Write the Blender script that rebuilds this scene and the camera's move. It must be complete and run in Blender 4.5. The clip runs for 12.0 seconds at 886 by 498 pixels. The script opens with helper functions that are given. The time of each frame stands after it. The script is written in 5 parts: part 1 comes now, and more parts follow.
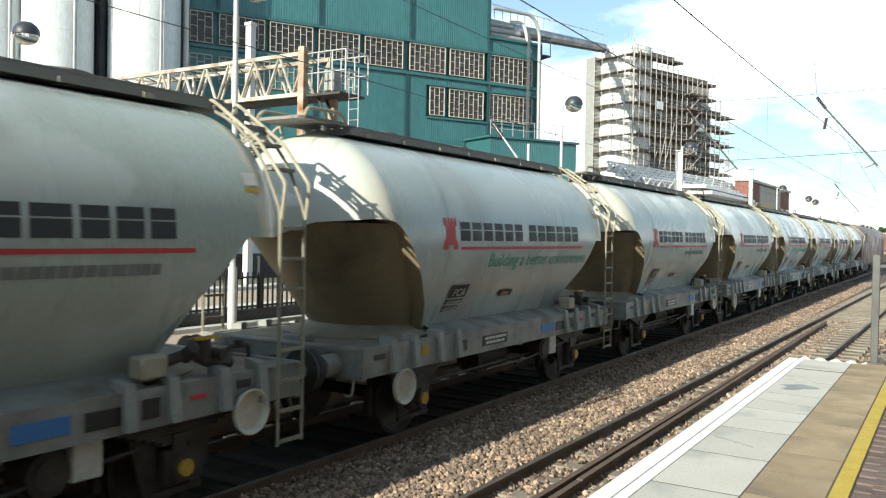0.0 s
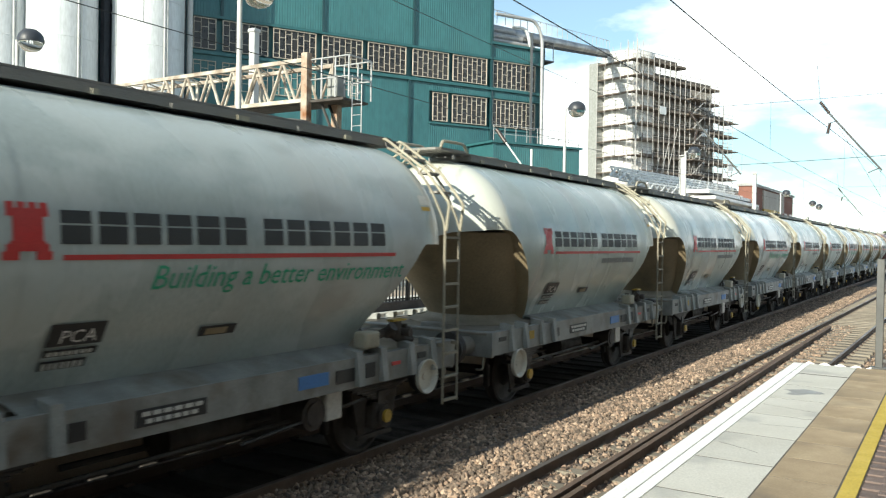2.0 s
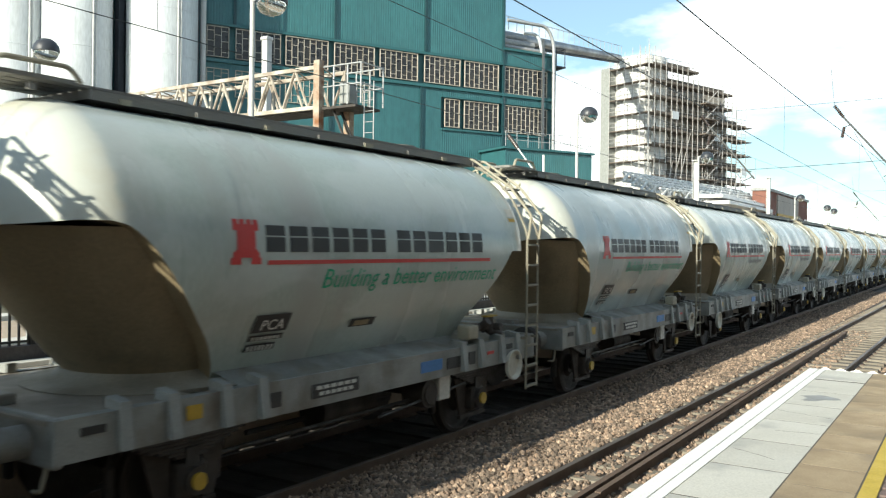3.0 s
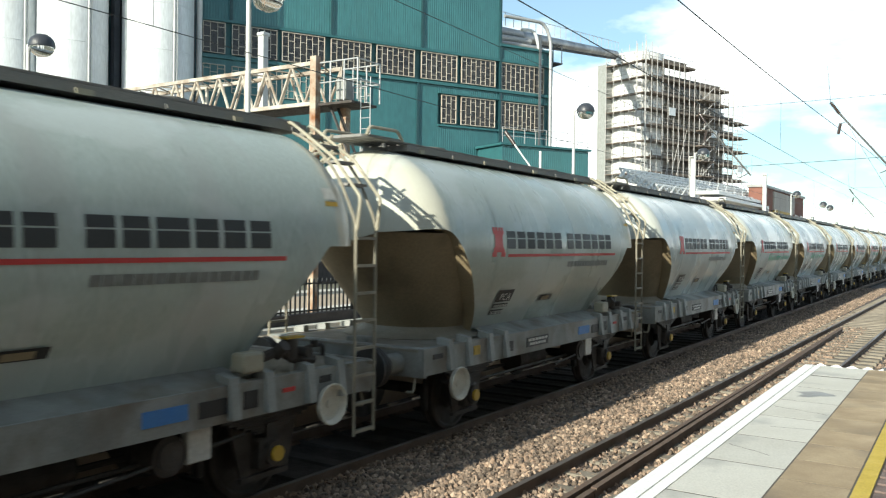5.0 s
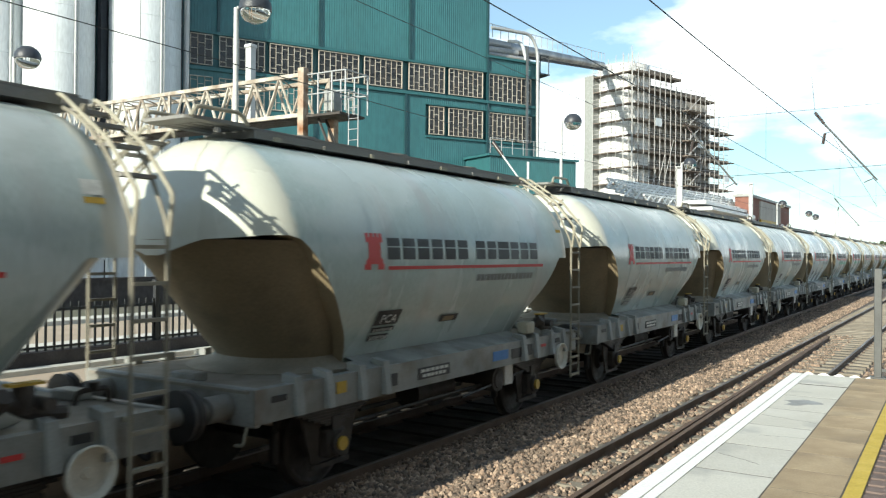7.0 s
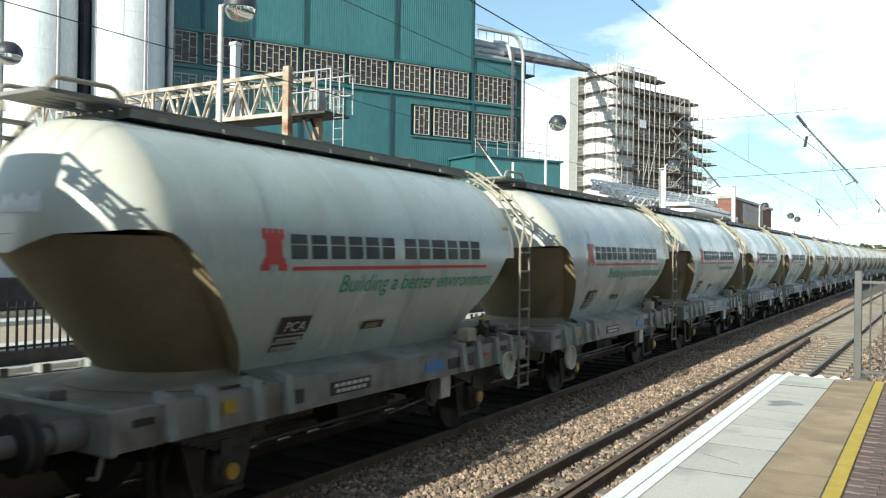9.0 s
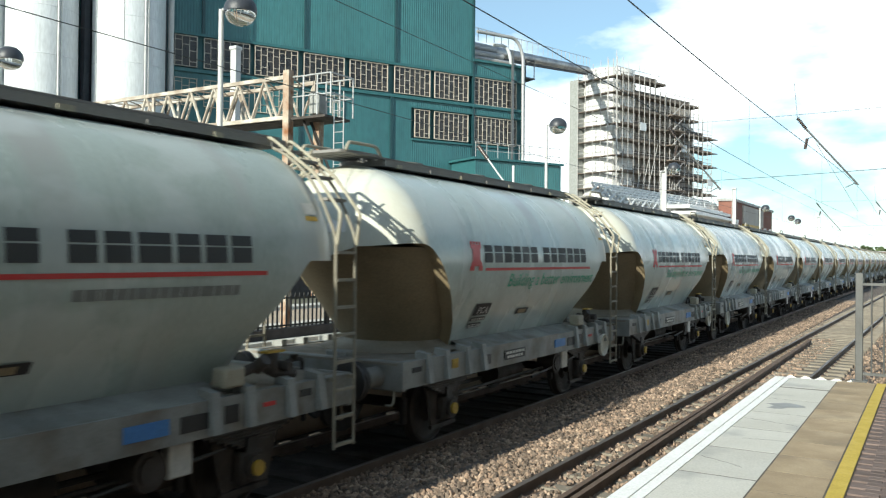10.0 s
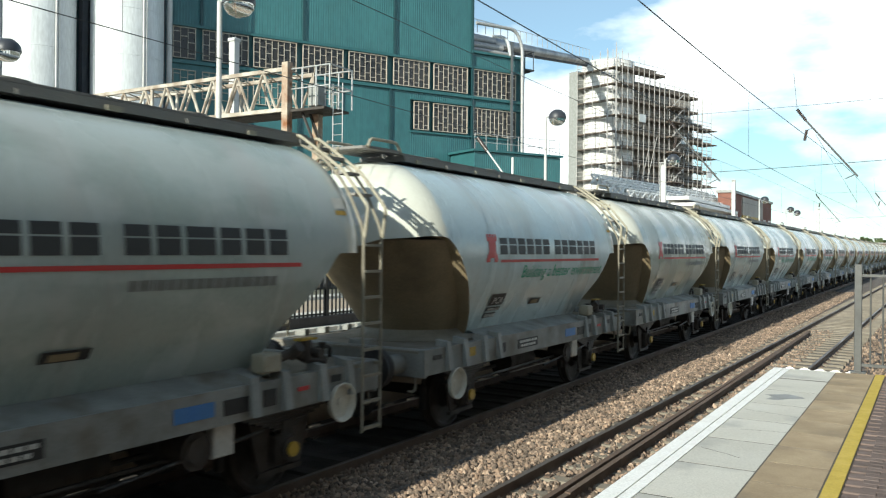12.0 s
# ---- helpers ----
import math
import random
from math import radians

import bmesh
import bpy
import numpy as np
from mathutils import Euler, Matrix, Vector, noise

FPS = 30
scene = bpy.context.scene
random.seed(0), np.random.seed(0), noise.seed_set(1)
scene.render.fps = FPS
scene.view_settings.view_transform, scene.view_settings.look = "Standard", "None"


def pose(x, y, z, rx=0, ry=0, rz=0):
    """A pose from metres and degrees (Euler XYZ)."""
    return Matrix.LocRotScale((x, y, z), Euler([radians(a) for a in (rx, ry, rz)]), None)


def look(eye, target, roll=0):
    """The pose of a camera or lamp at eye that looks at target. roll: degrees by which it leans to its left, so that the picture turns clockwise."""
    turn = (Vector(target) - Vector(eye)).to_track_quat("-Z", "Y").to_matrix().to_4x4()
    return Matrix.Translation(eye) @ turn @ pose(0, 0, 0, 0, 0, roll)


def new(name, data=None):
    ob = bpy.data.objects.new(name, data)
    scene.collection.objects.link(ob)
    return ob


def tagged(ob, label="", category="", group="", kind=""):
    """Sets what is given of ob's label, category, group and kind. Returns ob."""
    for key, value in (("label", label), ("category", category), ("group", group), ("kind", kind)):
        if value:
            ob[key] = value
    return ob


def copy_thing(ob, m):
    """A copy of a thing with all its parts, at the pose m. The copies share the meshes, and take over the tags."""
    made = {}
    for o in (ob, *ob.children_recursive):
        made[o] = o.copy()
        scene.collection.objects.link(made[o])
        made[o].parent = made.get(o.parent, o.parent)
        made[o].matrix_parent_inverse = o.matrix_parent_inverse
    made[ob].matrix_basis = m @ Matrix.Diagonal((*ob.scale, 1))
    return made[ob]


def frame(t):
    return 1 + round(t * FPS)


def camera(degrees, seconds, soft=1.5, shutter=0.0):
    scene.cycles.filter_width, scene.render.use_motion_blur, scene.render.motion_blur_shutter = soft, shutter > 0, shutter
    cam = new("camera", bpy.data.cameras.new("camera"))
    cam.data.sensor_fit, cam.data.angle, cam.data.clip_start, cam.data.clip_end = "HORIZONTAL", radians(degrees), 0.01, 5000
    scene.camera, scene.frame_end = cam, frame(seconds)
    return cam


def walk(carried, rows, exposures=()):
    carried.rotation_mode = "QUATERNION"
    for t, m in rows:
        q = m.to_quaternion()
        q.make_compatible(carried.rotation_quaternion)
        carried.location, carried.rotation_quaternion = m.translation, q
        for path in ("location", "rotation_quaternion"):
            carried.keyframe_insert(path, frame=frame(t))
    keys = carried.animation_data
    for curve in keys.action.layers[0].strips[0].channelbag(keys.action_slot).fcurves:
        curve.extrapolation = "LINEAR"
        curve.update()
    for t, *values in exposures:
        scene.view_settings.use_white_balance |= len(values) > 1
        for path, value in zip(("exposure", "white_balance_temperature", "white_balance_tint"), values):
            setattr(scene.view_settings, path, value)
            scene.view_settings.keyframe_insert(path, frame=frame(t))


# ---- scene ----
cam = camera(57.1, 12.0, soft=1.25, shutter=0.12)
EYE = (0.0, 0.0, 2.5)
# seconds, yaw, pitch, lean of the hand-held camera, which stays on one spot
TURNS = [
    (0, 32.00, -0.98, 1.05), (0.5, 32.17, -1.01, 1.06), (1, 32.25, -0.91, 0.96), (1.5, 32.11, -0.78, 0.90),
    (2, 32.24, -0.60, 0.93), (2.5, 32.42, -0.52, 0.90), (3, 33.12, -0.18, 0.71), (5, 32.88, -0.44, 0.75),
    (5.5, 32.93, -0.26, 0.54), (6, 32.56, -0.04, 0.56), (6.5, 32.12, 0.19, 0.48), (7, 32.08, 0.33, 0.45),
    (9, 30.99, 0.34, 0.76), (9.5, 30.83, 0.45, 0.74), (10, 31.04, 0.57, 0.59), (10.5, 31.02, 0.48, 0.40),
    (11, 30.97, 0.29, 0.45), (11.5, 30.84, 0.14, 0.49), (12, 30.99, 0.01, 0.51)]
walk(cam, [(t, pose(*EYE, 90 + p, 0, y) @ pose(0, 0, 0, 0, 0, r)) for t, y, p, r in TURNS],
     exposures=[(0.0, 0.68, 6530, 4), (6.5, 0.65, 6400, 3), (9.0, 0.57, 6280, 3), (10.2, 0.53, 6300, 3), (11.2, 0.48, 6320, 3), (12.0, 0.43, 6340, 3)])

# ---- light ----
SUN_AZ, SUN_EL = 184.6, 23.0          # degrees clockwise from +y, and above the horizon
world = bpy.data.worlds.new("sky")
scene.world = world
world.use_nodes = True
wn, wl = world.node_tree.nodes, world.node_tree.links
background = wn["Background"]
sky = wn.new("ShaderNodeTexSky")
sky.sky_type, sky.sun_disc = "NISHITA", False
sky.sun_elevation, sky.sun_rotation = radians(SUN_EL), radians(SUN_AZ)
sky.air_density, sky.dust_density, sky.ozone_density = 1.0, 0.6, 2.0
coord = wn.new("ShaderNodeTexCoord")
squash = wn.new("ShaderNodeMapping")
squash.inputs["Scale"].default_value = (1.0, 1.0, 2.6)
squash.inputs["Location"].default_value = (0.32, 0.1, 0.0)
puffs = wn.new("ShaderNodeTexNoise")
puffs.inputs["Scale"].default_value, puffs.inputs["Detail"].default_value = 2.1, 9.0
puffs.inputs["Roughness"].default_value = 0.52
cover = wn.new("ShaderNodeValToRGB")
cover.color_ramp.elements[0].position, cover.color_ramp.elements[1].position = 0.485, 0.575
cover.color_ramp.elements[0].color = (0.14, 0.14, 0.14, 1)      # thin haze between the clouds
cloud_mix = wn.new("ShaderNodeMix")
cloud_mix.data_type = "RGBA"
cloud_mix.inputs["B"].default_value = (12.5, 12.7, 12.9, 1)
wl.new(coord.outputs["Generated"], squash.inputs["Vector"])
wl.new(squash.outputs["Vector"], puffs.inputs["Vector"])
split = wn.new("ShaderNodeSeparateXYZ")
thicken = wn.new("ShaderNodeMath")           # clouds close up towards the horizon
thicken.operation, thicken.inputs[1].default_value = "MULTIPLY_ADD", -0.80
thicken.inputs[2].default_value = 0.17
total = wn.new("ShaderNodeMath")
wl.new(coord.outputs["Generated"], split.inputs[0])
wl.new(split.outputs["Z"], thicken.inputs[0])
wl.new(thicken.outputs[0], total.inputs[0])
wl.new(puffs.outputs["Fac"], total.inputs[1])
last_sum = total
# one broad cloud bank, and clearer sky beside it
for centre, reach, amount in (((-0.144, 0.962, 0.232), 0.32, 0.11),
                              ((-0.380, 0.876, 0.296), 0.21, -0.19),
                              ((-0.118, 0.987, 0.110), 0.26, -0.12),
                              ((-0.406, 0.907, 0.117), 0.22, 0.17)):
    apart = wn.new("ShaderNodeVectorMath")
    apart.operation, apart.inputs[1].default_value = "DISTANCE", centre
    wl.new(coord.outputs["Generated"], apart.inputs[0])
    fade = wn.new("ShaderNodeMapRange")
    fade.interpolation_type = "SMOOTHSTEP"
    fade.inputs["From Max"].default_value, fade.inputs["To Min"].default_value, fade.inputs["To Max"].default_value = reach, amount, 0.0
    wl.new(apart.outputs["Value"], fade.inputs["Value"])
    added = wn.new("ShaderNodeMath")
    wl.new(last_sum.outputs[0], added.inputs[0])
    wl.new(fade.outputs["Result"], added.inputs[1])
    last_sum = added
wl.new(last_sum.outputs[0], cover.inputs["Fac"])
wl.new(cover.outputs["Color"], cloud_mix.inputs["Factor"])
clear_air = wn.new("ShaderNodeMix")           # the clear blue of washed air
clear_air.data_type, clear_air.blend_type = "RGBA", "MULTIPLY"
clear_air.inputs["Factor"].default_value, clear_air.inputs["B"].default_value = 1.0, (0.83, 1.09, 1.12, 1)
wl.new(sky.outputs["Color"], clear_air.inputs["A"])
wl.new(clear_air.outputs["Result"], cloud_mix.inputs["A"])
wl.new(cloud_mix.outputs["Result"], background.inputs["Color"])
background.inputs["Strength"].default_value = 0.095
sun = new("sun", bpy.data.lights.new("sun", "SUN"))
sun.data.energy, sun.data.angle, sun.data.color = 5.0, radians(0.6), (1.0, 0.93, 0.81)
sun.matrix_world = look((0, 0, 0), (-math.sin(radians(SUN_AZ)) * math.cos(radians(SUN_EL)),
                                    -math.cos(radians(SUN_AZ)) * math.cos(radians(SUN_EL)), -math.sin(radians(SUN_EL))))


# ---- materials ----
def material(name, base, rough=0.6, metal=0.0, second=None, scale=3.0, amount=0.5, grain=60.0, bump=0.15, stretch=(1, 1, 1),
             dirt=None, dirt_scale=1.2, dirt_edge=(0.5, 0.7), per_object=0.0, tint=False, depth=0.02, space="Object"):
    """Paint or stone in two tones (large patches and fine grain), with stains of a third colour and fine relief."""
    m = bpy.data.materials.new(name)
    m.use_nodes = True
    n, l = m.node_tree.nodes, m.node_tree.links
    bsdf = n["Principled BSDF"]
    tc = n.new("ShaderNodeTexCoord")
    mp = n.new("ShaderNodeMapping")
    mp.inputs["Scale"].default_value = stretch
    l.new(tc.outputs[space], mp.inputs["Vector"])
    info = n.new("ShaderNodeObjectInfo")
    shift = n.new("ShaderNodeVectorMath")
    shift.operation = "ADD"
    spread = n.new("ShaderNodeMath")
    spread.operation, spread.inputs[1].default_value = "MULTIPLY", 37.0 if space == "Object" else 0.0
    l.new(info.outputs["Random"], spread.inputs[0])
    l.new(mp.outputs["Vector"], shift.inputs[0])
    l.new(spread.outputs[0], shift.inputs[1])

    def noisy(sc, detail, lo, hi):
        a = n.new("ShaderNodeTexNoise")
        a.inputs["Scale"].default_value, a.inputs["Detail"].default_value = sc, detail
        l.new(shift.outputs[0], a.inputs["Vector"])
        b = n.new("ShaderNodeMapRange")
        b.inputs["From Min"].default_value, b.inputs["From Max"].default_value = lo, hi
        l.new(a.outputs["Fac"], b.inputs["Value"])
        return b.outputs["Result"]

    def mixed(a, b, fac, kind="MIX"):
        x = n.new("ShaderNodeMix")
        x.data_type, x.blend_type = "RGBA", kind
        for socket, value in (("A", a), ("B", b), ("Factor", fac)):
            if isinstance(value, (tuple, list)):
                x.inputs[socket].default_value = (*value[:3], 1)
            elif isinstance(value, float):
                x.inputs[socket].default_value = value
            else:
                l.new(value, x.inputs[socket])
        return x.outputs["Result"]

    second = second or tuple(c * 0.7 for c in base)
    patches = noisy(scale, 5, 0.35, 0.68)
    weight = n.new("ShaderNodeMath")
    weight.operation, weight.inputs[1].default_value = "MULTIPLY", amount
    l.new(patches, weight.inputs[0])
    colour = mixed(base, second, weight.outputs[0])
    if tint:
        colour = mixed(colour, info.outputs["Color"], 1.0, "MULTIPLY")
    fine = noisy(grain, 3, 0.2, 0.8)
    speck = n.new("ShaderNodeMapRange")
    speck.inputs["To Min"].default_value, speck.inputs["To Max"].default_value = 0.82, 1.14
    l.new(fine, speck.inputs["Value"])
    colour = mixed(colour, speck.outputs["Result"], 1.0, "MULTIPLY")
    if per_object:
        vary = n.new("ShaderNodeMapRange")
        vary.inputs["To Min"].default_value, vary.inputs["To Max"].default_value = 1 - per_object, 1 + per_object
        l.new(info.outputs["Random"], vary.inputs["Value"])
        colour = mixed(colour, vary.outputs["Result"], 1.0, "MULTIPLY")
    if dirt:
        colour = mixed(colour, dirt, noisy(dirt_scale, 7, *dirt_edge))
    l.new(colour, bsdf.inputs["Base Color"])
    bsdf.inputs["Metallic"].default_value = metal
    rr = n.new("ShaderNodeMapRange")
    rr.inputs["To Min"].default_value, rr.inputs["To Max"].default_value = max(0.05, rough - 0.12), min(1, rough + 0.12)
    l.new(patches, rr.inputs["Value"])
    l.new(rr.outputs["Result"], bsdf.inputs["Roughness"])
    bp = n.new("ShaderNodeBump")
    bp.inputs["Strength"].default_value, bp.inputs["Distance"].default_value = bump, depth
    l.new(fine, bp.inputs["Height"])
    l.new(bp.outputs["Normal"], bsdf.inputs["Normal"])
    return m


SHELL = material("weathered_tank_paint", (0.435, 0.51, 0.495), 0.28, second=(0.37, 0.42, 0.40), scale=0.8, amount=0.5, grain=38, bump=0.012,
                 stretch=(0.7, 1.5, 0.3), dirt=(0.37, 0.39, 0.37), dirt_scale=0.9, dirt_edge=(0.53, 0.70), tint=True)
# cement dust lies pale and cream on the dished ends of the tanks
dn, dl = SHELL.node_tree.nodes, SHELL.node_tree.links
dust_at = dn.new("ShaderNodeSeparateXYZ")
dl.new(dn["Texture Coordinate"].outputs["Object"], dust_at.inputs[0])
far_out = dn.new("ShaderNodeMath")
far_out.operation = "ABSOLUTE"
dl.new(dust_at.outputs["Y"], far_out.inputs[0])
ragged = dn.new("ShaderNodeTexNoise")
ragged.inputs["Scale"].default_value, ragged.inputs["Detail"].default_value = 2.6, 6.0
dl.new(dn["Texture Coordinate"].outputs["Object"], ragged.inputs["Vector"])
edge_sum = dn.new("ShaderNodeMath")
edge_sum.operation, edge_sum.inputs[1].default_value = "MULTIPLY_ADD", 0.3
dl.new(ragged.outputs["Fac"], edge_sum.inputs[0])
dl.new(far_out.outputs[0], edge_sum.inputs[2])
dust_amount = dn.new("ShaderNodeMapRange")
dust_amount.inputs["From Min"].default_value, dust_amount.inputs["From Max"].default_value = 3.25, 3.31
dust_amount.inputs["To Max"].default_value = 0.75
dl.new(edge_sum.outputs[0], dust_amount.inputs["Value"])
dusted = dn.new("ShaderNodeMix")
dusted.data_type = "RGBA"
dusted.inputs["B"].default_value = (0.55, 0.535, 0.455, 1)
shell_bsdf = dn["Principled BSDF"]
dl.new(shell_bsdf.inputs["Base Color"].links[0].from_socket, dusted.inputs["A"])
dl.new(dust_amount.outputs["Result"], dusted.inputs["Factor"])
# sharp-edged tide marks of old cement on the upper half
marks = dn.new("ShaderNodeTexNoise")
marks.inputs["Scale"].default_value, marks.inputs["Detail"].default_value, marks.inputs["Roughness"].default_value = 0.75, 6.0, 0.5
spread_marks = dn.new("ShaderNodeVectorMath")
spread_marks.operation = "MULTIPLY_ADD"
spread_marks.inputs[1].default_value = (1.0, 0.75, 1.5)
random_step = [x for x in dn if x.type == "MATH" and x.operation == "MULTIPLY"][0]
dl.new(dn["Texture Coordinate"].outputs["Object"], spread_marks.inputs[0])
dl.new(random_step.outputs[0], spread_marks.inputs[2])
dl.new(spread_marks.outputs[0], marks.inputs["Vector"])
mark_edge = dn.new("ShaderNodeMapRange")
mark_edge.inputs["From Min"].default_value, mark_edge.inputs["From Max"].default_value = 0.50, 0.56
mark_edge.inputs["To Max"].default_value = 0.42
dl.new(marks.outputs["Fac"], mark_edge.inputs["Value"])
marked = dn.new("ShaderNodeMix")
marked.data_type = "RGBA"
marked.inputs["B"].default_value = (0.55, 0.60, 0.585, 1)
dl.new(dusted.outputs["Result"], marked.inputs["A"])
dl.new(mark_edge.outputs["Result"], marked.inputs["Factor"])
dl.new(marked.outputs["Result"], shell_bsdf.inputs["Base Color"])
HOPPER = material("brown_cone", (0.25, 0.20, 0.125), 0.7, second=(0.17, 0.135, 0.085), scale=1.1, amount=0.7, grain=30, bump=0.06,
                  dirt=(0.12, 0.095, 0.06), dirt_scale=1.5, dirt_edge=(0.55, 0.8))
CREAM = material("cream_dusty_paint", (0.37, 0.345, 0.265), 0.65, second=(0.24, 0.215, 0.16), scale=5, grain=90, bump=0.08)
# a darker tone of the cream that the handrails have
LADDER = material("dull_ladder_paint", (0.27, 0.25, 0.195), 0.7, second=(0.17, 0.15, 0.115), scale=5, grain=90, bump=0.08)
GUSSET = material("grimy_gusset_paint", (0.29, 0.30, 0.285), 0.65, second=(0.18, 0.185, 0.17), scale=4, grain=60, bump=0.1)
FRAME_GREY = material("dusty_frame_paint", (0.28, 0.29, 0.275), 0.55, second=(0.17, 0.175, 0.165), scale=2.4, amount=0.8, grain=50, bump=0.1,
                      dirt=(0.15, 0.13, 0.105), dirt_scale=2.2, dirt_edge=(0.50, 0.70))
APRON = material("cement_caked_apron", (0.29, 0.265, 0.215), 0.75, second=(0.19, 0.17, 0.135), scale=2.2, amount=0.8, grain=40, bump=0.08)
RIM = material("ochre_dusted_cut_edge", (0.29, 0.23, 0.14), 0.7, second=(0.21, 0.165, 0.10), scale=2, grain=40, bump=0.05)
DECK = material("frame_deck_plate", (0.235, 0.21, 0.175), 0.7, second=(0.15, 0.135, 0.11), scale=3, grain=50, bump=0.1)
DARK = material("oily_dark_metal", (0.045, 0.042, 0.04), 0.62, second=(0.02, 0.02, 0.02), scale=4, grain=60, bump=0.2)
RUNNING = material("brown_running_gear", (0.055, 0.046, 0.039), 0.75, second=(0.028, 0.024, 0.021), scale=5, grain=60, bump=0.25)
WALK = material("dark_walkway_grating", (0.21, 0.205, 0.195), 0.75, second=(0.28, 0.265, 0.235), scale=3, grain=70, bump=0.3)
WHITE = material("white_enamel", (0.74, 0.74, 0.72), 0.45, second=(0.58, 0.57, 0.54), scale=6, grain=60, bump=0.03)
WHEEL_CREAM = material("chalky_wheel_paint", (0.60, 0.58, 0.50), 0.55, second=(0.42, 0.40, 0.34), scale=6, grain=60, bump=0.04)
YELLOW = material("yellow_hub_paint", (0.50, 0.32, 0.03), 0.55, second=(0.26, 0.17, 0.04), scale=9, grain=80)
RED = material("red_livery_paint", (0.56, 0.035, 0.035), 0.5, second=(0.48, 0.08, 0.07), scale=4, grain=60, bump=0.03)
LETTER = material("charcoal_livery_paint", (0.03, 0.033, 0.034), 0.6, second=(0.06, 0.063, 0.062), scale=3, grain=60, bump=0.03)
LETTER_DIM = material("faded_charcoal_paint", (0.17, 0.18, 0.175), 0.55, second=(0.28, 0.29, 0.28), scale=5, grain=60, bump=0.03)
GREEN = material("green_livery_paint", (0.02, 0.36, 0.20), 0.5, second=(0.06, 0.36, 0.22), scale=4, grain=60, bump=0.03)
BLACK = material("black_panel_paint", (0.025, 0.026, 0.027), 0.5, grain=80)
BLUE = material("blue_panel_paint", (0.05, 0.19, 0.50), 0.5, second=(0.08, 0.22, 0.45), scale=6, grain=60)
PLATE = material("pale_data_plate", (0.60, 0.60, 0.56), 0.5, second=(0.4, 0.4, 0.37), scale=20, grain=90)
STEEL = material("dull_rail_head", (0.19, 0.165, 0.145), 0.5, metal=0.5, second=(0.11, 0.09, 0.08), scale=2, grain=60, bump=0.05, stretch=(6, 0.3, 6))
RUST = material("rusty_rail_web", (0.135, 0.09, 0.064), 0.85, second=(0.075, 0.054, 0.042), scale=3, grain=70, bump=0.25)
STONE = material("granite_ballast", (0.30, 0.245, 0.195), 0.9, second=(0.19, 0.158, 0.13), scale=1.6, amount=0.8, grain=25, bump=0.35, per_object=0.0)
BED = material("ballast_bed", (0.20, 0.165, 0.14), 0.95, second=(0.10, 0.085, 0.075), scale=14, amount=1.0, grain=34, bump=1.0, depth=0.05)
# ballast and sleepers with the shade under the train put into their colour
SHADE_BALLAST = material("shade_dark_ballast", (0.055, 0.047, 0.04), 0.9, second=(0.028, 0.025, 0.022), scale=2.5, amount=1.0, grain=34, bump=1.0, depth=0.05)
SHADE_SLEEPER = material("shade_dark_sleeper", (0.05, 0.044, 0.038), 0.85, second=(0.03, 0.027, 0.024), scale=4, grain=50, bump=0.2)
SLEEPER = material("weathered_concrete_sleeper", (0.23, 0.20, 0.155), 0.85, second=(0.13, 0.11, 0.085), scale=4, grain=50, bump=0.2, per_object=0.15)
SLAB = material("pale_concrete_slab", (0.58, 0.565, 0.51), 0.8, second=(0.47, 0.455, 0.41), scale=1.6, grain=70, bump=0.08, per_object=0.05,
                dirt=(0.30, 0.30, 0.29), dirt_scale=1.3, dirt_edge=(0.60, 0.78))
JOINT = material("dark_joint_dirt", (0.10, 0.09, 0.075), 0.95, grain=60, bump=0.2)
DAMP = material("damp_concrete", (0.20, 0.195, 0.18), 0.45, second=(0.28, 0.27, 0.245), scale=6, grain=70, bump=0.05)
TAN = material("tan_paving_slab", (0.42, 0.325, 0.205), 0.85, second=(0.26, 0.195, 0.125), scale=2.2, amount=0.8, grain=70, bump=0.14, per_object=0.13,
               dirt=(0.20, 0.16, 0.115), dirt_scale=1.6, dirt_edge=(0.56, 0.76))
WHITE_LINE = material("worn_white_edge_paint", (0.88, 0.88, 0.86), 0.7, second=(0.74, 0.73, 0.70), scale=5, grain=60, bump=0.08)
YELLOW_LINE = material("yellow_line_paint", (0.55, 0.40, 0.05), 0.7, second=(0.42, 0.31, 0.06), scale=6, grain=60, bump=0.1)
PAVER = material("red_brown_paver", (0.16, 0.117, 0.10), 0.85, second=(0.11, 0.085, 0.078), scale=6, grain=70, bump=0.15, per_object=0.22)
CONCRETE = material("stained_concrete", (0.36, 0.34, 0.30), 0.9, second=(0.24, 0.22, 0.2), scale=1.2, grain=40, bump=0.2)
TARMAC = material("pinkish_platform_tarmac", (0.42, 0.335, 0.25), 0.95, second=(0.34, 0.27, 0.20), scale=1.2, grain=60, bump=0.2)
ROADWAY = material("grey_road_tarmac", (0.10, 0.098, 0.095), 0.95, second=(0.07, 0.07, 0.07), scale=0.8, grain=50, bump=0.2)
EARTH = material("dusty_yard_ground", (0.16, 0.145, 0.115), 0.95, second=(0.09, 0.10, 0.055), scale=0.15, amount=0.9, grain=8, bump=0.4)
FENCE_GREY = material("dull_grey_fence_paint", (0.085, 0.088, 0.085), 0.55, second=(0.06, 0.06, 0.06), scale=4, grain=60, bump=0.05)
GALV = material("galvanised_steel", (0.42, 0.43, 0.43), 0.5, metal=0.35, second=(0.3, 0.3, 0.3), scale=6, grain=60, bump=0.05)
POST_GREY = material("light_grey_post_paint", (0.52, 0.53, 0.52), 0.5, second=(0.4, 0.4, 0.39), scale=3, grain=60, bump=0.04)
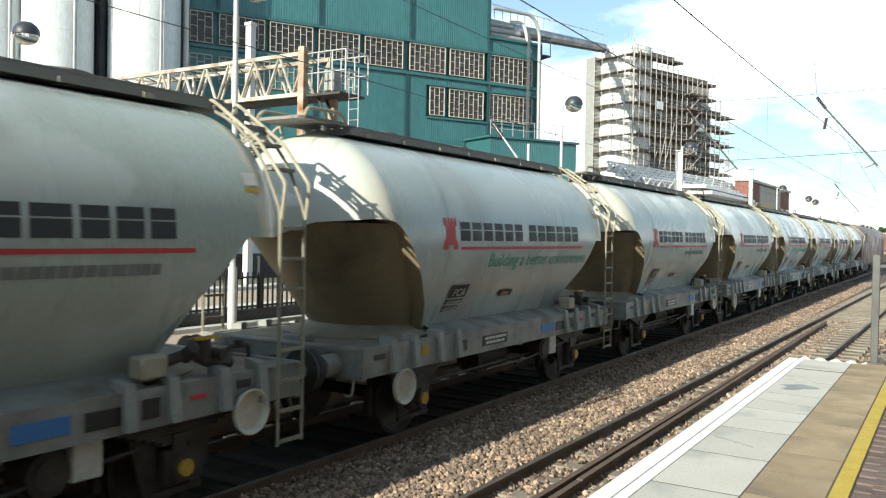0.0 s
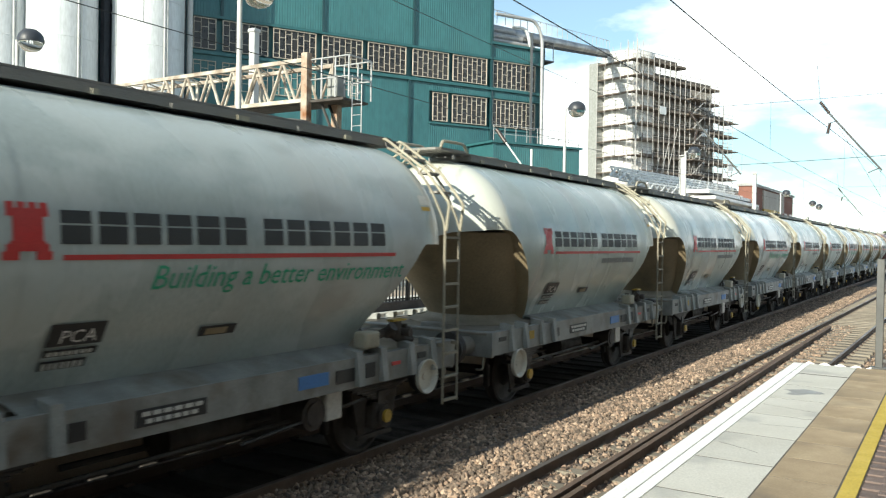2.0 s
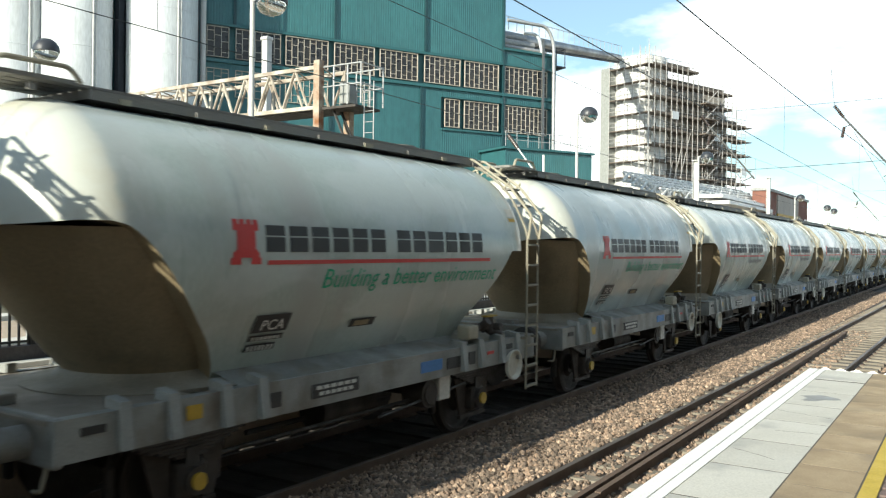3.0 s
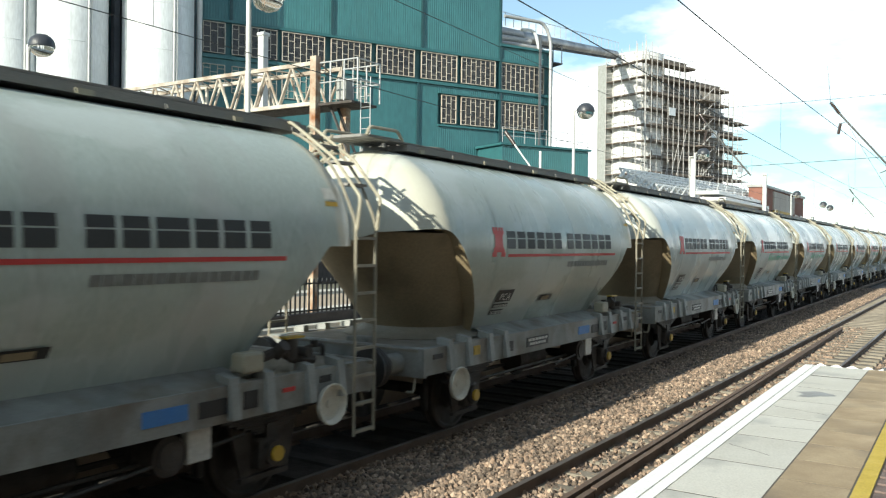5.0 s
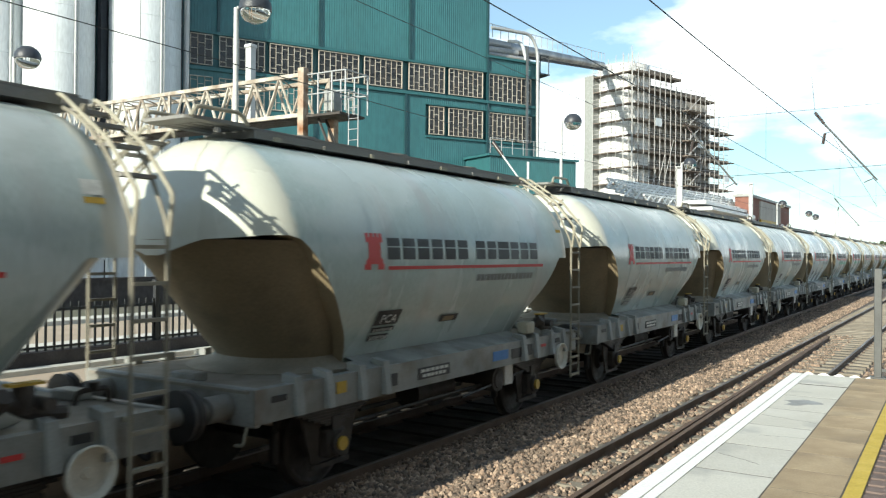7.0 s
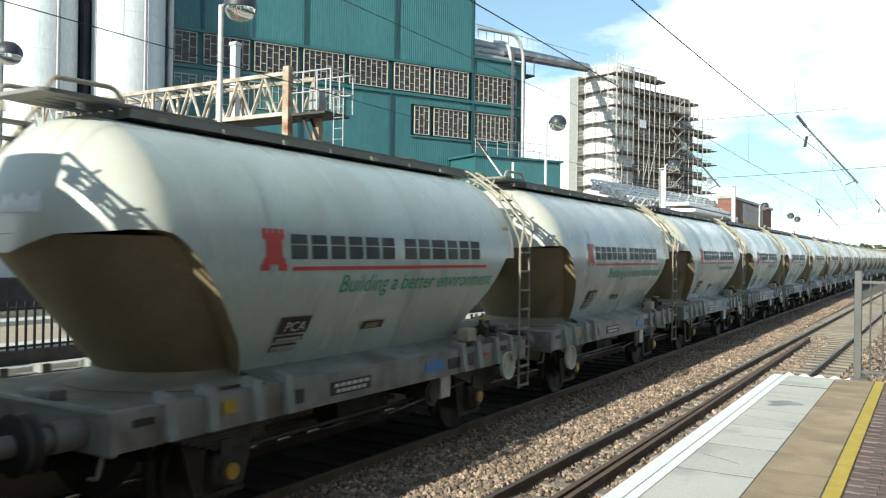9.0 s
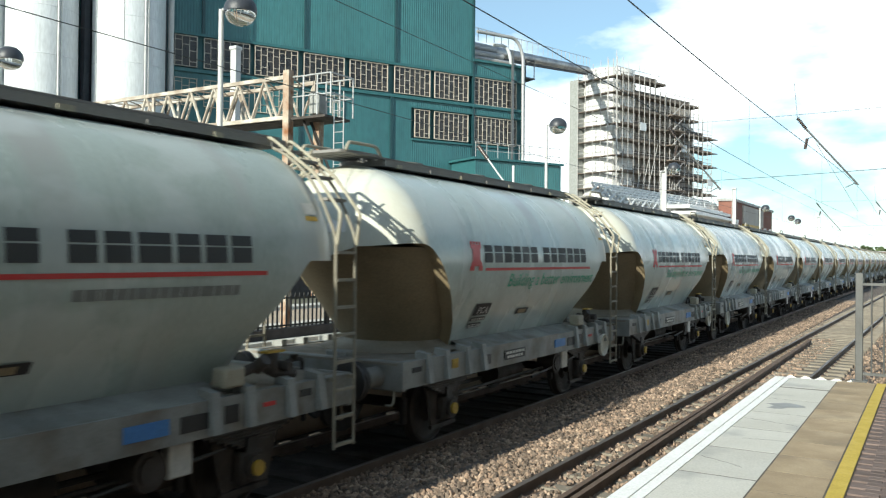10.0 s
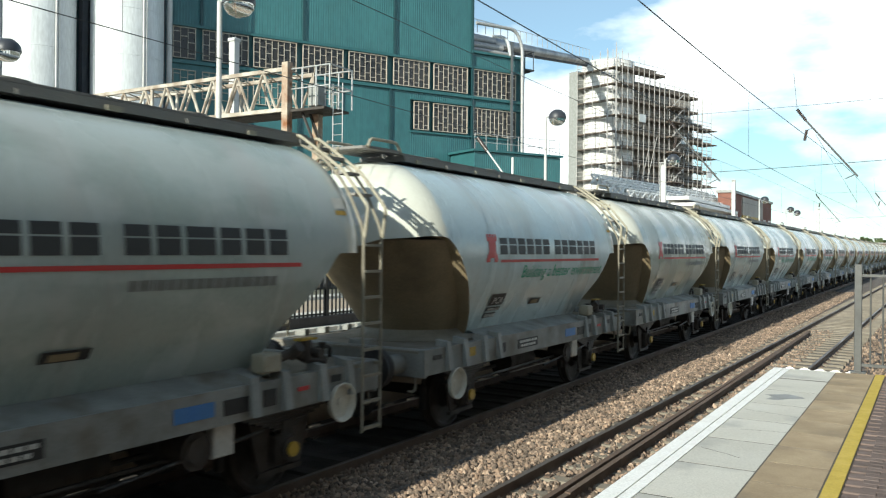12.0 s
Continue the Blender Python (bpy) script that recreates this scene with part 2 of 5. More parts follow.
FENCE_BLACK = material("black_railing_paint", (0.02, 0.021, 0.022), 0.5, grain=60)
DARK_BRICK = material("sooty_brick_base", (0.06, 0.052, 0.05), 0.9, second=(0.035, 0.03, 0.03), scale=4, grain=30, bump=0.3)
TEAL = material("teal_corrugated_cladding", (0.042, 0.148, 0.156), 0.5, second=(0.024, 0.096, 0.114), scale=0.2, amount=0.8, grain=4, bump=0.03, stretch=(1, 1, 0.4),
                dirt=(0.045, 0.135, 0.135), dirt_scale=0.4, dirt_edge=(0.55, 0.75))
TEAL_TRIM = material("teal_trim_paint", (0.03, 0.12, 0.13), 0.5, second=(0.022, 0.09, 0.10), scale=1, grain=20, bump=0.03)
# trim teal darkened so that its colour stands in for shadow gaps
TEAL_DARK = material("shadow_gap_teal", (0.013, 0.055, 0.064), 0.5, second=(0.010, 0.042, 0.050), scale=1, grain=20, bump=0.03)
PANE = material("grimy_window_glass", (0.014, 0.015, 0.016), 0.3, second=(0.04, 0.035, 0.03), scale=1.5, grain=6, bump=0.02, per_object=0.5)
MULLION = material("rusty_cream_window_bar", (0.46, 0.43, 0.37), 0.7, second=(0.30, 0.23, 0.17), scale=2.0, grain=20, bump=0.05)
SILO = material("white_silo_paint", (0.60, 0.63, 0.64), 0.42, second=(0.47, 0.50, 0.52), scale=0.5, amount=0.6, grain=12, bump=0.02, stretch=(1, 1, 0.2),
                dirt=(0.50, 0.48, 0.44), dirt_scale=0.7, dirt_edge=(0.62, 0.8))
SILO_DARK = material("dark_silo_steelwork", (0.05, 0.055, 0.065), 0.7, second=(0.03, 0.032, 0.04), scale=1, grain=12)
CLAD_GREY = material("weathered_tower_cladding", (0.42, 0.385, 0.34), 0.8, second=(0.32, 0.29, 0.255), scale=0.4, grain=6, bump=0.1)
BOARD = material("scaffold_board", (0.19, 0.155, 0.125), 0.85, second=(0.11, 0.09, 0.075), scale=1, grain=12, bump=0.1)
# grey-brown sheet, darkened in colour for the shade of the scaffold boards
SHEET = material("shade_dark_debris_sheet", (0.13, 0.112, 0.098), 0.85, second=(0.085, 0.074, 0.066), scale=0.6, grain=8, bump=0.1)
TUBE = material("scaffold_tube", (0.50, 0.49, 0.47), 0.5, metal=0.2, second=(0.25, 0.22, 0.2), scale=2, grain=20)
LATTICE = material("dusty_gantry_paint", (0.50, 0.47, 0.40), 0.65, second=(0.17, 0.11, 0.07), scale=2.2, amount=0.85, grain=30, bump=0.05)
RUSTED = material("flaking_rusted_post", (0.42, 0.36, 0.28), 0.8, second=(0.22, 0.09, 0.035), scale=3.5, amount=1.0, grain=25, bump=0.2)
WIRE = material("dark_copper_wire", (0.05, 0.055, 0.055), 0.5, metal=0.3, grain=40)
PORCELAIN = material("brown_insulator", (0.06, 0.045, 0.04), 0.3, grain=40)
LAMP_DOME = material("dark_lamp_dome", (0.04, 0.045, 0.055), 0.4, grain=40)
BRICK_FAR = material("far_brown_brick", (0.20, 0.085, 0.06), 0.85, second=(0.15, 0.07, 0.055), scale=0.4, grain=5, bump=0.1)
PIPE = material("grey_duct_metal", (0.15, 0.16, 0.165), 0.4, metal=0.5, second=(0.16, 0.17, 0.18), scale=0.6, grain=12)
LEAF = material("dusty_green_leaf", (0.055, 0.085, 0.03), 0.8, second=(0.10, 0.115, 0.045), scale=1.0, grain=8, per_object=0.2)
LOCO_PAINT = material("locomotive_maroon_paint", (0.13, 0.045, 0.04), 0.45, second=(0.09, 0.035, 0.03), scale=1, grain=30, bump=0.03)
LOCO_GREY = material("locomotive_roof_grey", (0.30, 0.30, 0.29), 0.6, second=(0.2, 0.2, 0.19), scale=1.5, grain=30)


def clear_glass(name, rough=0.02):
    m = bpy.data.materials.new(name)
    m.use_nodes = True
    b = m.node_tree.nodes["Principled BSDF"]
    b.inputs["Base Color"].default_value = (0.9, 0.92, 0.92, 1)
    b.inputs["Roughness"].default_value, b.inputs["Transmission Weight"].default_value = rough, 1.0
    return m


BOWL = clear_glass("clear_lamp_bowl", 0.05)


# ---- mesh helpers ----
def box(bm, x, y, z, sx, sy, sz, m=None, bevel=0.0):
    """A box with its centre at x, y, z."""
    t = Matrix.LocRotScale((x, y, z), None, (sx, sy, sz))
    made = bmesh.ops.create_cube(bm, size=1.0, matrix=(m @ t) if m else t)
    if bevel:
        edges = {e for v in made["verts"] for e in v.link_edges}
        bmesh.ops.bevel(bm, geom=list(edges), offset=bevel, segments=1, affect="EDGES")


def rod(bm, a, b, r, n=8, r2=None):
    """A straight round bar from a to b."""
    a, b = Vector(a), Vector(b)
    d = b - a
    m = Matrix.Translation((a + b) / 2) @ d.to_track_quat("Z", "Y").to_matrix().to_4x4()
    bmesh.ops.create_cone(bm, cap_ends=True, segments=n, radius1=r, radius2=r if r2 is None else r2, depth=d.length, matrix=m)


def pipe(bm, points, r, n=8):
    """A bent tube through the points, with mitred bends."""
    pts = [Vector(p) for p in points]
    rings, side = [], None
    for i, p in enumerate(pts):
        d = (pts[min(i + 1, len(pts) - 1)] - pts[max(i - 1, 0)]).normalized()
        if side is None:
            side = d.orthogonal().normalized()
        side = (side - d * side.dot(d)).normalized()
        up = d.cross(side)
        rings.append([bm.verts.new(p + r * (math.cos(k * math.tau / n) * side + math.sin(k * math.tau / n) * up)) for k in range(n)])
    for u, v in zip(rings, rings[1:]):
        for k in range(n):
            bm.faces.new((u[k], u[(k + 1) % n], v[(k + 1) % n], v[k]))
    bm.faces.new(rings[0][::-1])
    bm.faces.new(rings[-1])


def rounded(points, radius=0.12, steps=4):
    """The corners of a polyline rounded off."""
    pts = [Vector(p) for p in points]
    out = [pts[0]]
    for a, b, c in zip(pts, pts[1:], pts[2:]):
        r = min(radius, (a - b).length * 0.45, (c - b).length * 0.45)
        p, q = b + (a - b).normalized() * r, b + (c - b).normalized() * r
        out += [p.lerp(b, s).lerp(b.lerp(q, s), s) for s in [i / steps for i in range(steps + 1)]]
    return out + [pts[-1]]


def loft(bm, rings, closed=True, caps=True):
    """A skin over rings of equal length."""
    rows = [[bm.verts.new(p) for p in ring] for ring in rings]
    n = len(rows[0])
    for u, v in zip(rows, rows[1:]):
        for k in range(n if closed else n - 1):
            bm.faces.new((u[k], u[(k + 1) % n], v[(k + 1) % n], v[k]))
    if caps:
        bm.faces.new(rows[0][::-1])
        bm.faces.new(rows[-1])


def finish(bm, smooth):
    bmesh.ops.recalc_face_normals(bm, faces=bm.faces)
    if smooth:
        limit = radians(smooth)
        for f in bm.faces:
            f.smooth = True
        for e in bm.edges:
            e.smooth = len(e.link_faces) == 2 and e.calc_face_angle(3.2) < limit


def mesh_of(name, bm, mat, smooth=38):
    finish(bm, smooth)
    me = bpy.data.meshes.new(name)
    bm.to_mesh(me)
    bm.free()
    me.materials.append(mat)
    return me


def part(name, bm, mat, parent, label="", smooth=38):
    """One mesh object under a thing or under a part."""
    ob = new(name, mesh_of(name, bm, mat, smooth))
    ob.parent = parent
    return tagged(ob, label) if label else ob


def whole(name, bm, mat, label, category, group="", kind="", smooth=38):
    return tagged(new(name, mesh_of(name, bm, mat, smooth)), label, category, group, kind)


def empty(name, label, category, group="", m=None, kind=""):
    ob = tagged(new(name), label, category, group, kind)
    if m is not None:
        ob.matrix_basis = m
    return ob


def lettering(text, height, shear=0.0):
    """Flat triangles of a word in the built-in font: points with x along the word, and faces."""
    cu = bpy.data.curves.new("word", "FONT")
    cu.body, cu.size, cu.shear, cu.resolution_u = text, height, shear, 2
    ob = new("word", cu)
    bpy.context.view_layer.update()
    ev = ob.evaluated_get(bpy.context.evaluated_depsgraph_get())
    me = ev.to_mesh()
    points, faces = [v.co.copy() for v in me.vertices], [tuple(p.vertices) for p in me.polygons]
    ev.to_mesh_clear()
    bpy.data.objects.remove(ob)
    bpy.data.curves.remove(cu)
    return points, faces


# ---- the two tracks and the ground ----
NEAR, FAR = -3.24, -6.62                # centre lines of the tracks, the near one runs slightly askew
PLATFORM = 0.915
EDGE = -1.84
END = 11.95                             # where the platform ends

bm = bmesh.new()
box(bm, 0, 1500, -0.75, 6000, 6000, 0.5)
whole("ground", bm, EARTH, "dusty bare yard ground with sparse weeds", "ground", kind="structure", smooth=0)
bm = bmesh.new()
ys = [-40 + 4 * i for i in range(110)]
profile = [(-8.6, -0.55), (-8.0, -0.16), (-5.2, -0.16), (-4.95, -0.10), (-4.6, -0.14), (-1.9, -0.16), (-1.2, -0.30), (1.5, -0.45), (2.0, -0.6)]
loft(bm, [[(x, y, z) for x, z in profile] + [(2.0, y, -0.9), (-8.6, y, -0.9)] for y in ys])
whole("ballast_bed", bm, BED, "brown granite ballast bed under two tracks", "ballast", kind="structure", smooth=0)
# ---- the wagons ----
PITCH = 8.386                           # wagon length over buffers
RADIUS, AXIS = 1.27, 2.43               # of the tank
HEADSTOCK = 3.70
LADDER_Y = 3.46


def cut_height(y):
    """The height below which the tank's end is cut away, at y from the middle."""
    far_end = y > 0
    y = abs(y) - (0.08 if far_end and y < 3.3 else 0.0)
    steps = [(0, 1.20), (1.94, 1.20), (1.97, 1.30), (2.01, 1.41), (2.10, 1.57), (2.20, 1.69), (2.31, 1.80), (2.44, 1.94), (2.57, 2.09), (2.69, 2.23), (2.81, 2.37), (2.91, 2.48),
             (3.01, 2.57), (3.12, 2.635), (3.25, 2.665), (3.45, 2.665), (3.9, 2.60)]
    for (a, p), (b, q) in zip(steps, steps[1:]):
        if y <= b:
            return min(p + (q - p) * (y - a) / (b - a), 2.45 if far_end else 3.0)
    return 2.45 if far_end else 2.60


def tank_mesh():
    """A horizontal cylinder with dished ends, whose lower corners are cut away on the slope."""
    bm = bmesh.new()
    half = [0.0, 0.8, 1.6, 1.94, 1.97, 2.01, 2.05, 2.12, 2.19, 2.25, 2.33, 2.40, 2.47, 2.54, 2.60, 2.66, 2.72, 2.78, 2.83, 2.88, 2.93, 2.98, 3.04, 3.11, 3.15, 3.18, 3.21, 3.25, 3.29, 3.34, 3.38, 3.42, 3.46, 3.5, 3.54, 3.58, 3.65, 3.71, 3.76, 3.80, 3.83, 3.85]
    rings = []
    for y in [-v for v in half[:0:-1]] + half:
        d = max(0.0, (abs(y) - 3.12) / 0.732)
        r = RADIUS * (1 - min(d, 0.998) ** 2.1) ** 0.48
        zc = max(cut_height(y), AXIS - r * 0.985)
        if abs(y) > 3.4:
            zc = min(zc, AXIS + 0.3 * r)
        a = math.acos(max(-1, min(1, (zc - AXIS) / r)))
        upper = [(r * math.sin(t), y, AXIS + r * math.cos(t)) for t in [-a + 2 * a * i / 40 for i in range(41)]]
        skirt = lambda z: 0.80 + 0.303 * (z - 1.2) / 0.6
        if abs(y) < 3.0:
            upper = [(math.copysign(skirt(z), x), yy, z) if z < 1.8 else (x, yy, z) for x, yy, z in upper]
        xr, zr = upper[-1][0], upper[-1][2]
        sag = 0.0
        lower = [(xr * (1 - 2 * i / 12), y, zr - sag * (1 - (1 - 2 * i / 12) ** 2)) for i in range(1, 12)]
        rings.append(upper + lower)
    loft(bm, rings)
    me = mesh_of("tank", bm, SHELL, 30)
    me.materials.append(RIM)
    for p in me.polygons:
        if abs(p.center.y) > 1.94 and p.normal.z < -0.12 and abs(p.center.x) < RADIUS - 0.02 and abs(p.normal.x) < 0.45:
            p.material_index = 1
    return me


def cone_mesh(side):
    """The slanting discharge cone under a tank end."""
    bm = bmesh.new()
    rings = []
    for i in range(9):
        s = i / 8
        z = 1.20 + 1.42 * s
        yc, rx, ry = 2.05 + 0.55 * s, 0.67 + 0.58 * s, 0.57 + 0.68 * s
        rings.append([(rx * math.cos(k * math.tau / 48), side * (yc + ry * math.sin(k * math.tau / 48)), z) for k in range(48)])
    loft(bm, rings)
    # brown at the end towards the camera, tank paint at the other
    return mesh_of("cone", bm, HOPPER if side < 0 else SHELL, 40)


def flange_mesh(side):
    """The dusty apron that spreads from a cone's foot to the deck."""
    bm = bmesh.new()
    rings = []
    for z, grow in ((1.215, 0.46), (1.24, 0.45), (1.252, 0.36), (1.265, 0.24), (1.288, 0.13), (1.325, 0.05), (1.37, -0.01)):
        q = (z - 1.20) / 1.42
        wide, deep = 0.67 + 0.58 * q + min(grow, 0.36), 0.57 + 0.68 * q + grow
        rings.append([(wide * math.cos(k * math.tau / 48), side * (2.05 + 0.55 * q + deep * math.sin(k * math.tau / 48)), z) for k in range(48)])
    loft(bm, rings)
    return mesh_of("cone_flange", bm, APRON, 40)


def on_tank(y, h, lift=0.004):
    """The place on the near side of the tank at y, and at the height h along its skin above the axis."""
    a = h / RADIUS
    x, z = (RADIUS + lift) * math.cos(a), AXIS + (RADIUS + lift) * math.sin(a)
    return Vector((0.80 + 0.303 * (z - 1.2) / 0.6 + lift * 1.2 + 0.004 if z < 1.8 else x, y, z))


def decal(bm, y0, y1, h0, h1, lift=0.004, lean=0.0):
    """A painted patch that follows the skin of the tank."""
    n = max(1, int(abs(h1 - h0) / 0.06))
    rows = [[bm.verts.new(on_tank(y + lean * (h0 + (h1 - h0) * i / n), h0 + (h1 - h0) * i / n, lift)) for y in (y0, y1)] for i in range(n + 1)]
    for u, v in zip(rows, rows[1:]):
        bm.faces.new((u[0], u[1], v[1], v[0]))


def painted_word(bm, text, y, h, height, shear=0.0, lift=0.005):
    points, faces = lettering(text, height, shear)
    verts = [bm.verts.new(on_tank(y + p.x, h + p.y, lift)) for p in points]
    for f in faces:
        bm.faces.new([verts[i] for i in f])
    return max(p.x for p in points)


def dome_point(x, z, lift=0.006):
    """The place on the dished end at the height z and x across."""
    r = min(0.99, math.hypot(x, z - AXIS) / RADIUS)
    return Vector((x, -(3.12 + 0.732 * (1 - r ** (1 / 0.48)) ** (1 / 2.1)) - lift, z))


def peeled_patch(tank):
    """A ragged bare patch where the cement crust fell off the dished end."""
    rng = random.Random(33)
    bm = bmesh.new()
    tops = [0.03, 0.13, 0.10, 0.15, 0.12, 0.09, 0.07, 0.13, 0.15, 0.12, 0.10, 0.13, 0.16, 0.05]
    rows = []
    for i in range(len(tops) * 3 - 2):
        x = -0.08 + 0.52 * i / (len(tops) * 3 - 3)
        a, f = divmod(i / 3, 1)
        top = tops[int(a)] * (1 - f) + tops[min(int(a) + 1, len(tops) - 1)] * f + rng.uniform(-0.012, 0.012)
        foot = 2.80 + rng.uniform(-0.006, 0.006)
        rows.append([bm.verts.new(dome_point(x, foot + (top + 0.02) * q)) for q in (0, 0.5, 1)])
    for u, v in zip(rows, rows[1:]):
        for k in range(2):
            bm.faces.new((u[k], u[k + 1], v[k + 1], v[k]))
    part("peeled_patch", bm, WHITE, tank, "ragged pale patch of bare paint")


def livery(tank, green):
    if green:
        peeled_patch(tank)
    # the tower badge
    bm = bmesh.new()
    y = -2.12
    decal(bm, y + 0.07, y + 0.29, 0.02, 0.19)
    decal(bm, y + 0.05, y + 0.31, -0.05, 0.02)
    decal(bm, y, y + 0.12, -0.11, -0.05)
    decal(bm, y + 0.24, y + 0.36, -0.11, -0.05)
    decal(bm, y + 0.025, y + 0.125, -0.05, 0.0)
    decal(bm, y + 0.235, y + 0.335, -0.05, 0.0)
    decal(bm, y + 0.03, y + 0.33, 0.19, 0.245)
    for i in range(4):
        decal(bm, y + 0.03 + 0.08 * i, y + 0.085 + 0.08 * i, 0.245, 0.29)
    tagged(part("tower_badge", bm, RED, tank, "red tower badge painted on the tank"), kind="stuff")
    bm = bmesh.new()
    decal(bm, -1.68, 2.36, -0.115, -0.075)
    part("underline", bm, RED, tank, "thin red painted line")
    # the firm's name, as plain blocks
    y = -1.70
    for word in (6, 6):
        for i in range(word):
            bm = bmesh.new()
            wide = 0.34 if i == 2 and y > 0.3 else 0.265
            decal(bm, y, y + wide - 0.02, 0.150, 0.245)
            decal(bm, y, y + wide - 0.02, 0.0, 0.136)
            part("name_block", bm, LETTER, tank, "dark grey painted name block")
            y += wide + 0.042
        y += 0.16
    bm = bmesh.new()
    if green:
        painted_word(bm, "Building a better environment", -0.92, -0.36, 0.285, 0.25)
        tagged(part("slogan", bm, GREEN, tank, "green slanted slogan Building a better environment"), kind="stuff")
    else:
        y = 0.35
        for wide in (0.12, 0.13, 0.06, 0.13, 0.12, 0.10, 0.13, 0.12, 0.12, 0.13, 0.12, 0.12, 0.17, 0.12, 0.13, 0.11):
            decal(bm, y, y + wide - 0.03, -0.29, -0.20)
            y += wide - 0.015
        tagged(part("second_name_line", bm, LETTER_DIM, tank, "faded dark name line"), kind="stuff")
    # data panels
    bm = bmesh.new()
    decal(bm, -1.66, -1.20, -0.80, -0.60, 0.012, 0.03)
    decal(bm, -1.66, -1.22, -0.90, -0.83, 0.012, 0.03)
    decal(bm, -1.66, -1.28, -1.04, -0.94, 0.012, 0.03)
    panel = part("data_panel", bm, BLACK, tank, "black panel with white wagon code")
    bm = bmesh.new()
    painted_word(bm, "PCA", -1.60, -0.765, 0.165, 0.04, 0.022)
    part("code", bm, WHITE, panel, "white code PCA")
    bm = bmesh.new()
    for i in range(7):
        decal(bm, -1.63 + 0.055 * i, -1.595 + 0.055 * i, -0.885, -0.845, 0.02, 0.03)
        decal(bm, -1.64 + 0.05 * i, -1.61 + 0.05 * i, -1.025, -0.955, 0.02, 0.03)
    tagged(part("number_strip", bm, PLATE, panel, "small pale bars"), kind="stuff")
    bm = bmesh.new()
    decal(bm, -0.18, 0.24, -0.86, -0.75, 0.012, 0.1)
    notice = part("warning_panel", bm, BLACK, tank, "dark panel with a dull ochre notice")
    bm = bmesh.new()
    decal(bm, -0.12, 0.13, -0.84, -0.77, 0.02, 0.1)
    part("notice", bm, RIM, notice)
    bm = bmesh.new()
    decal(bm, 2.98, 3.16, 0.50, 0.63, 0.008)
    part("hazard_label", bm, PLATE, tank, "small white warning label")
    bm = bmesh.new()
    decal(bm, 2.98, 3.16, 0.43, 0.48, 0.008)
    part("hazard_label", bm, YELLOW, tank, "small yellow warning label")


def ladder(wagon, side):
    """A side ladder that runs up over the shoulder to the walkway, with raised handrails."""
    x0, base = 1.335, side * LADDER_Y   # the two ladders stand at opposite corners
    stand = empty("ladder", "cream tubular ladder with raised handrails", "")
    stand.parent = wagon

    def shoulder(lift, y):
        return [(side * (RADIUS + lift) * math.sin(t), y, AXIS + (RADIUS + lift) * math.cos(t)) for t in [radians(a) for a in (68, 58, 48, 38, 28, 20)]]
    for y in (base - 0.165, base + 0.165):
        bm = bmesh.new()
        path = [(side * x0, y, 0.50), (side * x0, y, 2.70)] + shoulder(0.05, y)
        pipe(bm, rounded(path, 0.12), 0.017)
        part("stringer", bm, LADDER, stand)
        bm = bmesh.new()
        bend = shoulder(0.13, y)
        rail = [(side * (x0 + 0.015), y, 2.62), (side * (x0 + 0.06), y, 2.95), bend[2], bend[5], (side * 0.38, y, 3.80), (side * 0.36, y, 3.70)]
        pipe(bm, rounded(rail, 0.05), 0.019)
        for a in (46, 30):
            t = radians(a)
            rod(bm, (side * (RADIUS + 0.04) * math.sin(t), y, AXIS + (RADIUS + 0.04) * math.cos(t)),
                (side * (RADIUS + 0.17) * math.sin(t), y, AXIS + (RADIUS + 0.17) * math.cos(t)), 0.016, 6)
        part("handrail", bm, CREAM, stand)
    heights = [("v", 0.54 + 0.285 * i) for i in range(8)] + [("a", a) for a in (60, 47, 35, 24)]
    for kind, v in heights:
        bm = bmesh.new()
        x, z = (side * x0, v) if kind == "v" else (side * (RADIUS + 0.06) * math.sin(radians(v)), AXIS + (RADIUS + 0.06) * math.cos(radians(v)))
        box(bm, x, base, z, 0.045 if kind == "v" else 0.12, 0.32, 0.03)
        part("rung", bm, LADDER if kind == "v" else WALK, stand)
    # stays from the ladder to the frame
    for y in (base - 0.165, base + 0.165):
        bm = bmesh.new()
        box(bm, side * 1.27, y, 1.22, 0.16, 0.035, 0.035)
        part("ladder_stay", bm, LADDER, stand)


def wheelset_mesh():
    bm = bmesh.new()
    rod(bm, (-1.02, 0, 0), (1.02, 0, 0), 0.075, 12)
    for s in (-1, 1):
        rings = []
        for x, r in ((0.66, 0.50), (0.69, 0.505), (0.705, 0.478), (0.79, 0.470), (0.80, 0.43), (0.765, 0.40), (0.75, 0.20), (0.80, 0.13), (0.80, 0.08)):
            rings.append([(s * x, r * math.cos(k * math.tau / 32), r * math.sin(k * math.tau / 32)) for k in range(32)])
        loft(bm, rings)
    return mesh_of("wheelset", bm, RUNNING, 35)


